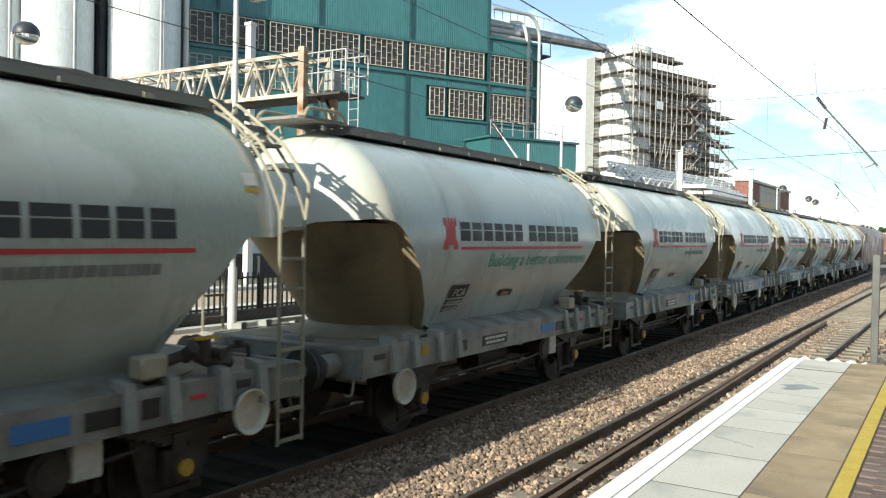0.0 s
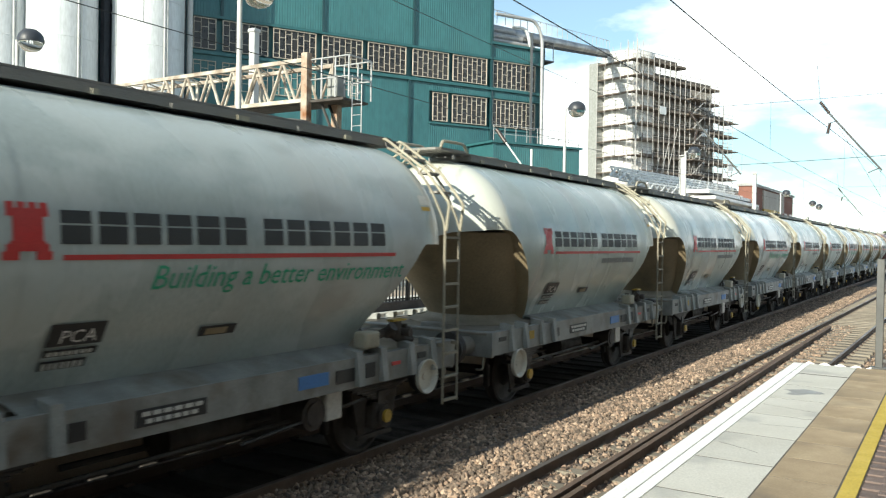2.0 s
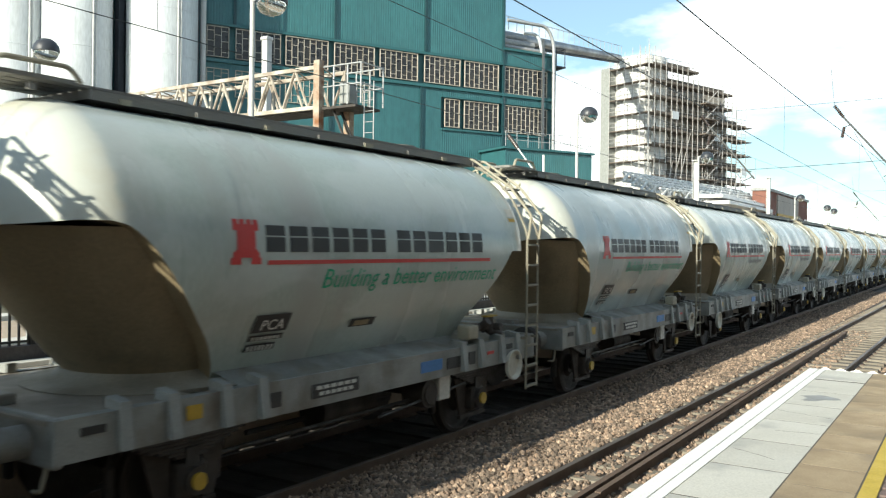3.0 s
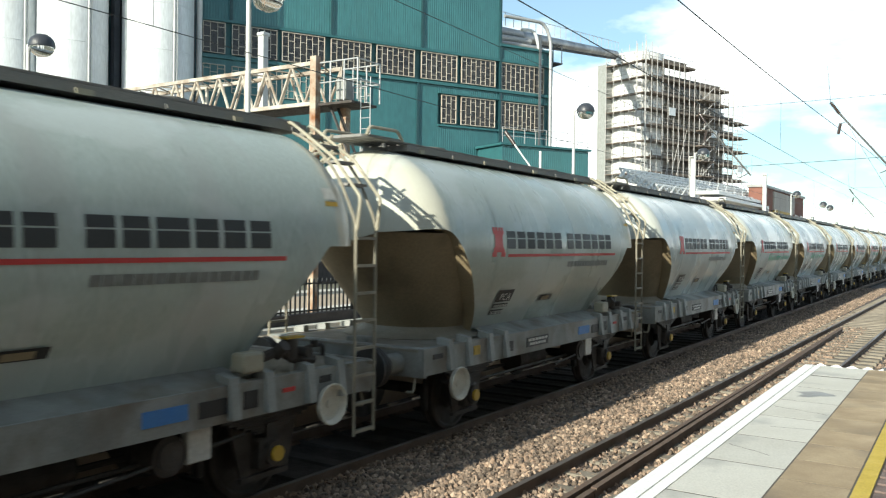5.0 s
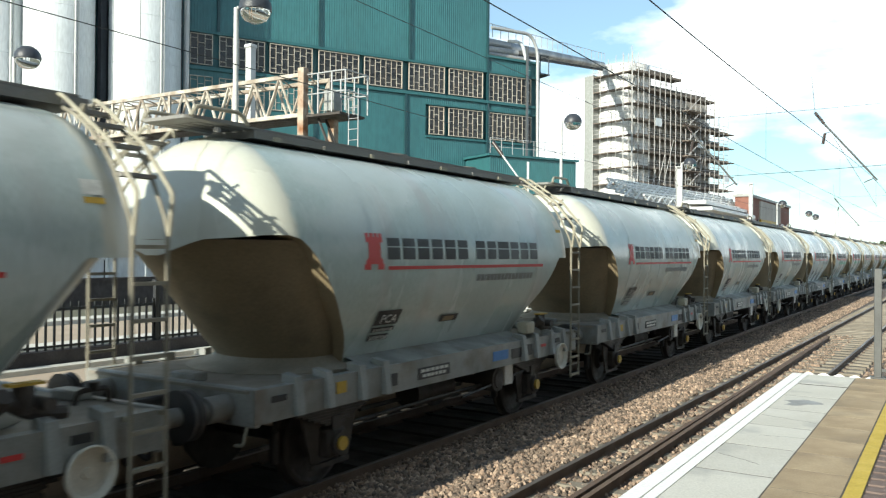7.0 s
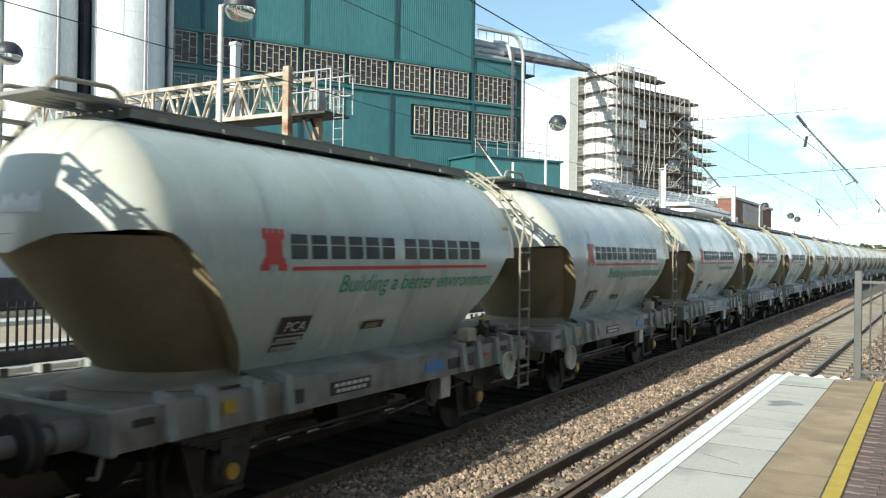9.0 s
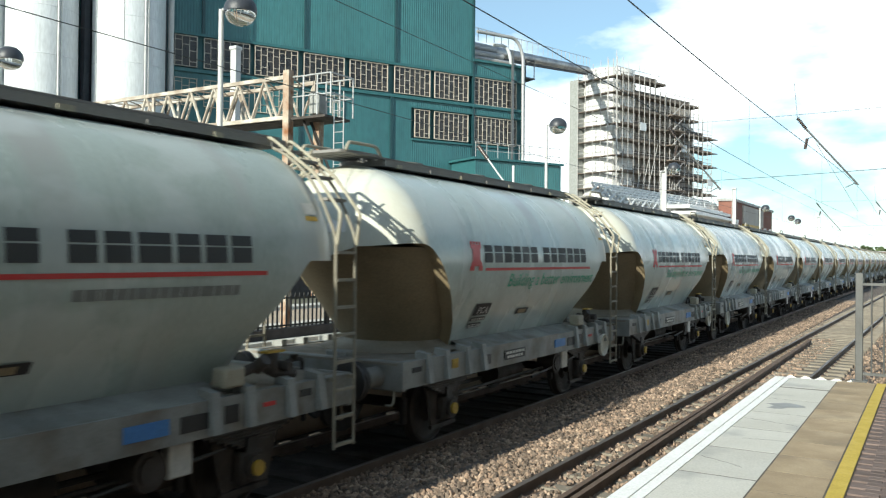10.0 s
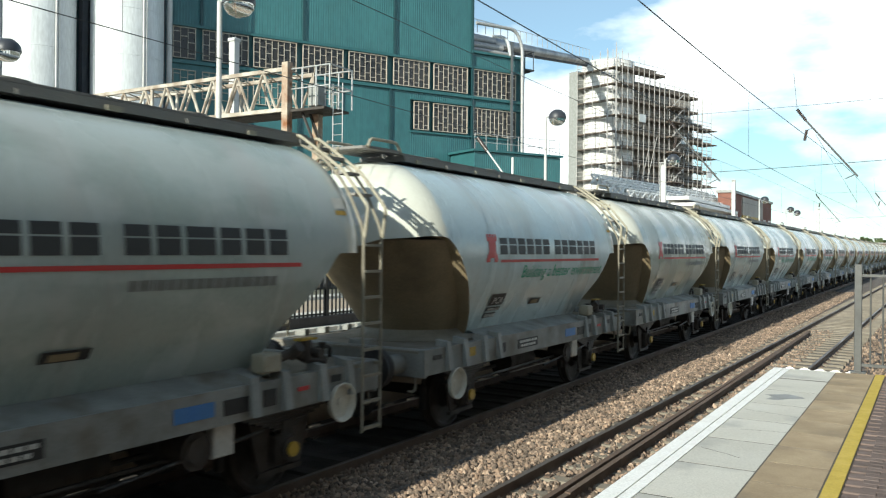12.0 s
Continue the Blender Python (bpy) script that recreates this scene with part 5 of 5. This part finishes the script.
# ---- the works: silos ----
def silo(x, y, r, top):
    e = empty("silo", "tall white cylindrical steel silo with welded seams", "silo", "silos", pose(x, y, 0.3))
    bm = bmesh.new()
    rod(bm, (0, 0, 0), (0, 0, top), r, 64)
    body = part("shell", bm, SILO, e)
    for z in [2.4 * i for i in range(1, int(top / 2.4))]:
        bm = bmesh.new()
        rings = [[((r + g) * math.cos(k * math.tau / 64), (r + g) * math.sin(k * math.tau / 64), z + h) for k in range(64)] for g, h in ((0.0, -0.03), (0.012, -0.02), (0.012, 0.02), (0.0, 0.03))]
        loft(bm, rings, caps=False)
        part("seam", bm, SILO, body)
    bm = bmesh.new()
    a = math.atan2(-y, -x)
    for d in (0.42, 0.50):
        rod(bm, ((r + 0.10) * math.cos(a + d), (r + 0.10) * math.sin(a + d), 0), ((r + 0.10) * math.cos(a + d), (r + 0.10) * math.sin(a + d), top), 0.05, 8)
    part("downpipe", bm, POST_GREY, e)
    bm = bmesh.new()
    rings = [[(q * math.cos(k * math.tau / 48), q * math.sin(k * math.tau / 48), z) for k in range(48)] for q, z in ((r, top), (r * 0.6, top + 0.5), (0.2, top + 0.8))]
    loft(bm, rings)
    part("roof", bm, SILO, e)


silo(-36.6, 28.3, 1.82, 27)
silo(-38.75, 24.75, 1.68, 27)
silo(-41.2, 22.8, 1.6, 27)
steel = empty("steel_stairway", "dark steel stair tower standing between the silos", "stair tower")
for x, y in ((-38.2, 26.9), (-37.9, 26.6), (-40.6, 23.6)):
    bm = bmesh.new()
    box(bm, x, y, 14, 0.32, 0.32, 27.4)
    part("column", bm, SILO_DARK, steel)
for z in (6, 12, 18, 24):
    bm = bmesh.new()
    box(bm, -39.6, 25.6, z, 3.6, 0.25, 0.3)
    part("beam", bm, SILO_DARK, steel)

# ---- the works: teal clad building ----
# local frame: x along the facade towards its far corner (0 there), y into the building, z up
C, S = math.cos(radians(28)), math.sin(radians(28))
FACADE = Matrix(((S, -C, 0, -24.94), (C, S, 0, 52.36), (0, 0, 1, 0), (0, 0, 0, 1)))
works = empty("works_building", "tall teal corrugated works building with grimy window bands", "factory", m=FACADE)


def corrugated(bm, x0, x1, z0, z1, y=0.0, pitch=0.16, deep=0.018):
    n = max(2, int((x1 - x0) / (pitch / 2)))
    rows = []
    for i in range(n + 1):
        x = x0 + (x1 - x0) * i / n
        rows.append([(x, y - (deep if i % 2 else 0.0), z) for z in (z0, z1)])
    loft(bm, rows, closed=False, caps=False)


BAYS = [-24.15, -22.52, -19.57, -16.52, -13.49, -10.35, -7.35, -4.21]
TOP = 27.0
bm = bmesh.new()
box(bm, -18.2, 6.2, TOP / 2, 27.7, 12, TOP)
box(bm, -2.2, 6.2, 8.0, 4.3, 12, 16.0)
part("core", bm, TEAL_TRIM, works)
bm = bmesh.new()
corrugated(bm, -32, -4.34, 15.05, TOP)
corrugated(bm, -32, -9.1, 0, 12.75, deep=0.005)
corrugated(bm, -4.3, -0.1, 14.95, 15.95)
corrugated(bm, -9.1, -0.1, 0, 10.2)
corrugated(bm, -9.1, -0.1, 12.35, 12.9)
part("cladding", bm, TEAL, works, "teal corrugated sheet cladding", smooth=0)
for z, x0, x1, h, deep in ((14.93, -32, 0, 0.16, 0.10), (12.86, -32, 0, 0.20, 0.12), (15.98, -4.4, 0.05, 0.16, 0.14), (10.16, -9.1, 0, 0.12, 0.10), (12.28, -9.1, 0, 0.10, 0.10)):
    bm = bmesh.new()
    box(bm, (x0 + x1) / 2, -deep / 2, z, x1 - x0, deep + 0.06, h)
    part("band", bm, TEAL_TRIM, works)
# these trims draw the shadow-gap lines by their dark colour
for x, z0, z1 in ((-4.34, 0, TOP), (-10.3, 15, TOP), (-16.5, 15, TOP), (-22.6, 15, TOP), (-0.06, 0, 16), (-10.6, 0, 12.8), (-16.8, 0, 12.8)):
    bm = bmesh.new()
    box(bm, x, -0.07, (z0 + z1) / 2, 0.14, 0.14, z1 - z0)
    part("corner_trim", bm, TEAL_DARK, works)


def window_build(x0, x1, z0, z1):
    w = empty("window", "", "")
    w.parent = works
    bm = bmesh.new()
    box(bm, (x0 + x1) / 2, 0.02, (z0 + z1) / 2, x1 - x0, 0.04, z1 - z0)
    part("pane", bm, PANE, w)
    bm = bmesh.new()
    for z in (z0, z1):
        box(bm, (x0 + x1) / 2, -0.04, z, x1 - x0 + 0.04, 0.10, 0.04)
    for x in (x0, x1):
        box(bm, x, -0.04, (z0 + z1) / 2, 0.04, 0.10, z1 - z0)
    part("window_frame", bm, MULLION, w)
    n = max(3, round((x1 - x0) / 0.37))
    bm = bmesh.new()
    for i in range(1, n):
        box(bm, x0 + (x1 - x0) * i / n, -0.02, (z0 + z1) / 2, 0.030, 0.05, z1 - z0)
    for i in range(n):
        xa, xb = x0 + (x1 - x0) * i / n, x0 + (x1 - x0) * (i + 1) / n
        for f in ((0.30, 0.72) if i % 2 else (0.16, 0.52, 0.86)):
            box(bm, (xa + xb) / 2, -0.02, z0 + (z1 - z0) * f, xb - xa, 0.045, 0.030)
    part("glazing_bar", bm, MULLION, w)


for x in BAYS:
    window_build(x, x + (1.22 if x < -24 else 2.62 if x < -5 else 3.5), 13.08 if x < -5 else 12.98, 14.78)
for x0, x1 in ((-8.83, -7.75), (-7.35, -4.72), (-4.21, -0.68)):
    window_build(x0, x1, 10.34, 12.14)
for x in BAYS[:4]:
    window_build(x, x + (1.22 if x < -24 else 2.62), 10.9, 12.4)
bm = bmesh.new()
rod(bm, (-24.45, -0.45, 0), (-24.45, -0.45, 26), 0.16, 12)
part("downpipe", bm, POST_GREY, works)
bm = bmesh.new()
box(bm, -24.85, -0.25, 13, 0.35, 0.5, 26)
part("corner_column", bm, SILO_DARK, works)
bm = bmesh.new()
box(bm, -1.2, -0.3, 13.0, 0.14, 0.14, 8.0)
part("downpipe", bm, PIPE, works)
# low wing before the facade, with a railed roof
wing = empty("roof_wing", "low teal clad wing with a railed flat roof", "wing", m=FACADE)
bm = bmesh.new()
box(bm, -2.6, -1.6, 4.4, 6.9, 2.9, 8.8)
part("core", bm, TEAL_TRIM, wing)
bm = bmesh.new()
corrugated(bm, -6.1, 0.9, 0, 8.75, -3.08)
part("cladding", bm, TEAL, wing, smooth=0)
bm = bmesh.new()
box(bm, -2.6, -1.65, 8.86, 7.3, 3.2, 0.14)
part("roof", bm, TEAL_TRIM, wing)
for i in range(9):
    bm = bmesh.new()
    rod(bm, (-6.0 + 0.86 * i, -3.0, 8.9), (-6.0 + 0.86 * i, -3.0, 9.95), 0.025, 6)
    part("rail_post", bm, GALV, wing)
for z in (9.4, 9.95):
    bm = bmesh.new()
    rod(bm, (-6.0, -3.0, z), (0.9, -3.0, z), 0.022, 6)
    part("handrail", bm, GALV, wing)
# ducts that leave the roof of the lower block
ducts = empty("roof_ducts", "silver roof ducts and pipes on the works", "duct", m=FACADE)
for i, (z, y, r) in enumerate(((16.4, 1.0, 0.22), (16.9, 1.4, 0.25), (17.5, 2.0, 0.3))):
    bm = bmesh.new()
    rod(bm, (-4.2, y, z), (-0.6 - 0.3 * i, y, z), r, 12)
    part("duct", bm, GALV, ducts)
bm = bmesh.new()
pipe(bm, rounded([(-4.2, -0.3, 17.9), (-0.9, -0.3, 17.9), (-0.35, -0.35, 16.8), (-0.3, -0.35, 8.5)], 0.7, 8), 0.12, 10)
part("bent_pipe", bm, GALV, ducts, "silver bent pipe")
bm = bmesh.new()
pipe(bm, rounded([(-2.4, 0.4, 17.4), (-1.3, 0.2, 17.4), (-0.8, 0.1, 15.4)], 0.5, 6), 0.12, 10)
part("bent_pipe", bm, SILO, ducts)
bm = bmesh.new()
box(bm, -2.2, 2.2, 16.25, 4.0, 3.0, 0.3)
part("roof_deck", bm, WALK, ducts)
bm = bmesh.new()
box(bm, 0.45, 0.6, 15.3, 0.9, 1.4, 0.10)
for x, y in ((0.1, -0.05), (0.85, -0.05), (0.85, 1.25)):
    rod(bm, (x, y, 15.3), (x, y, 16.6), 0.035, 6)
rod(bm, (0.1, -0.05, 16.6), (0.85, -0.05, 16.6), 0.035, 6)
rod(bm, (0.85, -0.05, 16.6), (0.85, 1.25, 16.6), 0.035, 6)
part("side_gallery", bm, SILO_DARK, ducts)
# conveyor duct to the scaffolded tower
bridge = empty("conveyor_bridge", "long grey inclined conveyor duct with a handrail", "conveyor")
P, Q = Vector((-29.5, 49.1, 17.65)), Vector((-38.6, 100.0, 27.0))
bm = bmesh.new()
rod(bm, P, Q, 0.46, 20)
part("tube", bm, PIPE, bridge)
bm = bmesh.new()
rod(bm, P - Vector((0, 0, 0.55)), Q - Vector((0, 0, 0.55)), 0.14, 8)
part("girder", bm, SILO_DARK, bridge)
for i in range(26):
    p = P.lerp(Q, i / 25) + Vector((0.35, 0, 0.5))
    bm = bmesh.new()
    rod(bm, p, p + Vector((0, 0, 1.0)), 0.03, 5)
    part("rail_post", bm, GALV, bridge)
bm = bmesh.new()
rod(bm, P + Vector((0.35, 0, 1.5)), Q + Vector((0.35, 0, 1.5)), 0.03, 5)
part("handrail", bm, GALV, bridge)

# ---- the scaffolded tower ----
ANG = math.atan2(7.4, 21.6)
TOWER = Matrix(((math.sin(ANG), -math.cos(ANG), 0, -34.4), (math.cos(ANG), math.sin(ANG), 0, 99.4), (0, 0, 1, 0), (0, 0, 0, 1)))
# local frame: x along the long face, y into the tower, z up
tower = empty("scaffolded_tower", "pale silo block wrapped in scaffolding with plank decks", "tower", m=TOWER)
for i in range(4):
    bm = bmesh.new()
    x, y, r = (3.3, 3.9, 3.4) if i == 0 else (3.1 + 5.0 * i, 4.0, 2.8)
    rod(bm, (x, y, 0), (x, y, 22.8 - 0.5 * i if i else 27.2), r, 40)
    part("drum", bm, WHITE if i == 0 else CLAD_GREY, tower, "white drum" if i == 0 else "")
bm = bmesh.new()
box(bm, 11.2, 4.4, 12.0, 16.6, 5.0, 24.0)
part("core", bm, CLAD_GREY, tower)
for z in [2.0 * i + 1.6 for i in range(11)]:
    bm = bmesh.new()
    box(bm, 11.2, -1.25, z + 0.1, 3.0, 1.0, 0.12)
    part("stair_landing", bm, BOARD, tower)
    bm = bmesh.new()
    rod(bm, (9.8, -1.5, z), (12.6, -1.5, z + 2.0), 0.06, 6)
    part("stair_string", bm, TUBE, tower)
LEVELS = [2.0 * i + 1.6 for i in range(13)]
for z in LEVELS:
    bm = bmesh.new()
    long = 20.6 if z < 21.5 else 17.4 if z < 23.7 else 9.5
    box(bm, long / 2 - 0.1, 0.0, z, long, 1.5, 0.10)
    part("deck", bm, BOARD, tower)
    bm = bmesh.new()
    box(bm, -0.4, 2.5, z, 1.0, 6.2, 0.10)
    part("deck", bm, BOARD, tower)
    # infill sheet whose dark tone paints in the shade between the decks
    bm = bmesh.new()
    box(bm, long / 2 + 1.0, 0.66, z + 0.55, long - 2.2, 0.04, 1.0)
    part("debris_sheet", bm, SHEET, tower)
    bm = bmesh.new()
    box(bm, long / 2 - 0.1, -0.76, z + 0.13, long, 0.05, 0.24)
    part("toe_board", bm, BOARD, tower)
    for h in (0.55, 1.05):
        bm = bmesh.new()
        rod(bm, (-0.9, -0.78, z + h), (long, -0.78, z + h), 0.035, 5)
        part("guard_rail", bm, TUBE, tower)
        bm = bmesh.new()
        rod(bm, (-0.9, -0.78, z + h), (-0.9, 5.6, z + h), 0.035, 5)
        part("guard_rail", bm, TUBE, tower)
    if 9 < z < 21.5:
        bm = bmesh.new()
        box(bm, 21.0, 0.2, z, 1.6, 2.4, 0.10)
        part("end_deck", bm, BOARD, tower)
rng = random.Random(5)
for i in range(20):
    for y in (-0.8, 0.7):
        bm = bmesh.new()
        top = 27.6 + rng.uniform(-0.5, 0.8) - 0.22 * i
        rod(bm, (-0.9 + 1.13 * i, y, 0), (-0.9 + 1.13 * i, y, top), 0.05, 6)
        part("standard", bm, TUBE, tower)
for i in range(6):
    bm = bmesh.new()
    rod(bm, (-0.92, -0.7 + 1.25 * i, 0), (-0.92, -0.7 + 1.25 * i, 27.8 + rng.uniform(-0.5, 1.0)), 0.045, 6)
    part("standard", bm, TUBE, tower)
for i in range(11):
    bm = bmesh.new()
    x = 1.85 * i
    rod(bm, (x, -0.82, LEVELS[i % 4 + 2]), (x + 2.1, -0.82, LEVELS[i % 4 + 5]), 0.035, 5)
    part("diagonal_brace", bm, TUBE, tower)
for x, z in ((4.3, 19.6), (13.5, 17.6), (20.0, 13.4)):
    bm = bmesh.new()
    box(bm, x, -0.95, z, 1.3, 0.06, 1.0)
    part("sheet", bm, SILO, tower)
bm = bmesh.new()
box(bm, -0.2, 6.35, 13, 1.2, 1.5, 26)
part("riser_duct", bm, GUSSET, tower, "grey riser duct")
bm = bmesh.new()
for i in range(5):
    box(bm, 7.0 + 2.9 * i, 3.5, 23.4 - 0.35 * i, 2.2, 3.0, 1.2 + 0.4 * (i % 2), bevel=0.05)
part("roof_plant", bm, SILO, tower)

# white lattice of a temporary roof at the tower's foot
shelter = empty("temporary_roof", "white tubular truss roof at the foot of the tower", "roof")
for j in range(5):
    x0, z0 = -28.0 + 0.9 * j, 8.9 - 0.42 * j
    for z in (z0, z0 + 0.9):
        bm = bmesh.new()
        rod(bm, (x0, 74, z), (x0 + 4.0, 104, z), 0.10, 6)
        part("chord", bm, WHITE, shelter)
    for i in range(24):
        bm = bmesh.new()
        a, b = i / 24, (i + 1) / 24
        rod(bm, (x0 + 4.0 * a, 74 + 30 * a, z0 + (0.9 if i % 2 else 0)), (x0 + 4.0 * b, 74 + 30 * b, z0 + (0 if i % 2 else 0.9)), 0.13, 6)
        part("brace", bm, WHITE, shelter)
        bm = bmesh.new()
        rod(bm, (x0 + 4.0 * a, 74 + 30 * a, z0 + (0 if i % 2 else 0.9)), (x0 + 4.0 * b, 74 + 30 * b, z0 + (0.9 if i % 2 else 0)), 0.10, 6)
        part("counter_brace", bm, WHITE, shelter)
bm = bmesh.new()
loft(bm, [[(-29, y, 0.3), (-24 + 0.13 * (y - 74), y, 0.3), (-24.5 + 0.13 * (y - 74), y, 7.2), (-29, y, 8.0)] for y in (73, 106)])
part("shed", bm, CLAD_GREY, shelter, "grey shed below the truss roof")
for low in (0.0, 0.62):
    bm = bmesh.new()
    box(bm, -21.4 + low, 89.8, 7.68 - low, 2.4, 20.1, 0.34, bevel=0.03)
    part("flat_roof", bm, WHITE, shelter, "white flat canopy beside the trusses")
bm = bmesh.new()
for i in range(6):
    rod(bm, (-21.0, 80.3 + 3.81 * i, 0.3), (-21.0, 80.3 + 3.81 * i, 7.08), 0.08, 8)
part("canopy_posts", bm, WHITE, shelter)

# ---- far end of the view ----
def far_block(name, label, x, y, sx, sy, z, mat, bays):
    e = empty(name, label, "building", m=pose(x, y, 0.3 if x < -10 else -0.5))
    bm = bmesh.new()
    box(bm, 0, 0, z / 2, sx, sy, z)
    part("wall", bm, mat, e)
    bm = bmesh.new()
    box(bm, 0, 0, z + 0.15, sx + 0.4, sy + 0.4, 0.3)
    part("roof", bm, LOCO_GREY, e)
    for i in range(bays):
        bm = bmesh.new()
        box(bm, sx / 2 + 0.02, -sy / 2 + sy * (i + 0.5) / bays, z * 0.62, 0.08, sy / bays * 0.6, z * 0.22)
        part("window", bm, PANE, e)
    return e


block = far_block("brown_building", "brown brick railway building with a grey panel and yellow band", -20.8, 112, 1.6, 27, 9.1, BRICK_FAR, 7)
bm = bmesh.new()
box(bm, 0.88, -1.2, 7.75, 0.2, 13.6, 2.3)
part("grey_panel", bm, CLAD_GREY, block, "grey cladding panel")
bm = bmesh.new()
box(bm, 0.94, -2.5, 6.3, 0.2, 11, 0.75)
part("yellow_band", bm, YELLOW, block, "yellow painted band")
far_block("brick_terrace", "low red brick buildings far down the line", -2.0, 330, 60, 20, 6.3, BRICK_FAR, 5)
far_block("brick_terrace", "low red brick buildings far down the line", 26.0, 260, 30, 20, 5.8, BRICK_FAR, 5)
bm = bmesh.new()
rng = random.Random(9)
for i in range(2600):
    a = rng.random()
    p = Vector((-180 + 420 * a + rng.uniform(-3, 3), 420 + rng.uniform(-8, 8), rng.uniform(0, 1) ** 0.7 * (6 + 5 * noise.noise(Vector((a * 23, 0, 0))) + 2)))
    s = rng.uniform(0.8, 1.9)
    m = Matrix.Translation(p) @ Euler((rng.uniform(0, 6), rng.uniform(0, 6), rng.uniform(0, 6))).to_matrix().to_4x4()
    bm.faces.new([bm.verts.new(m @ Vector(q)) for q in ((-s, -s, 0), (s, -s * 0.6, 0.2), (s * 0.7, s, 0), (-s * 0.8, s * 0.7, 0.2))])
whole("far_trees", bm, LEAF, "far dark green tree line on the horizon", "trees", kind="stuff", smooth=0)

# ---- block paving on the platform, one by one ----
paver = slab_mesh("paver", 0.196, 0.096, 0.06, PAVER, 0.004)
bm = bmesh.new()
box(bm, 1.75, 1.8, PLATFORM - 0.02, 4.5, 20.2, 0.02)
whole("paving_bed", bm, PAVER, "red-brown block paving", "paving", kind="structure", smooth=0)
random.seed(21)
for j in range(60):
    for i in range(5):
        lay("paver", paver, -0.40 + 0.2 * i + (0.1 if j % 2 else 0.0), 5.45 + 0.1 * j, PLATFORM + 0.001 + random.uniform(-0.002, 0.002), platform, 0.004)


# ---- what moves ----
def run(t):
    """How far the train has rolled by the time t."""
    return 9.49 * t + 0.1515 * t * t


def motions():
    half = [0.5 * i for i in range(25)]
    sway = {t: 0.07 if t == int(t) else -0.09 for t in half}    # the clip's own uneven pace
    turns = [i / 15 for i in range(181)]
    for k, w in WAGONS:
        y = 2.24 + PITCH * k
        walk(w, [(t, pose(FAR, y + run(t) + sway[t], 0)) for t in half])
    y = 2.24 + PITCH * 7 + PITCH / 2 + 10.7
    walk(LOCO, [(t, pose(FAR, y + run(t) + sway[t], 0)) for t in half])
    for thing in [w for k, w in WAGONS] + [LOCO]:
        for c in thing.children:
            if c.name.startswith("wheelset"):
                at = c.location.copy()
                walk(c, [(t, pose(*at, -math.degrees(run(t) / 0.478))) for t in turns])


motions()
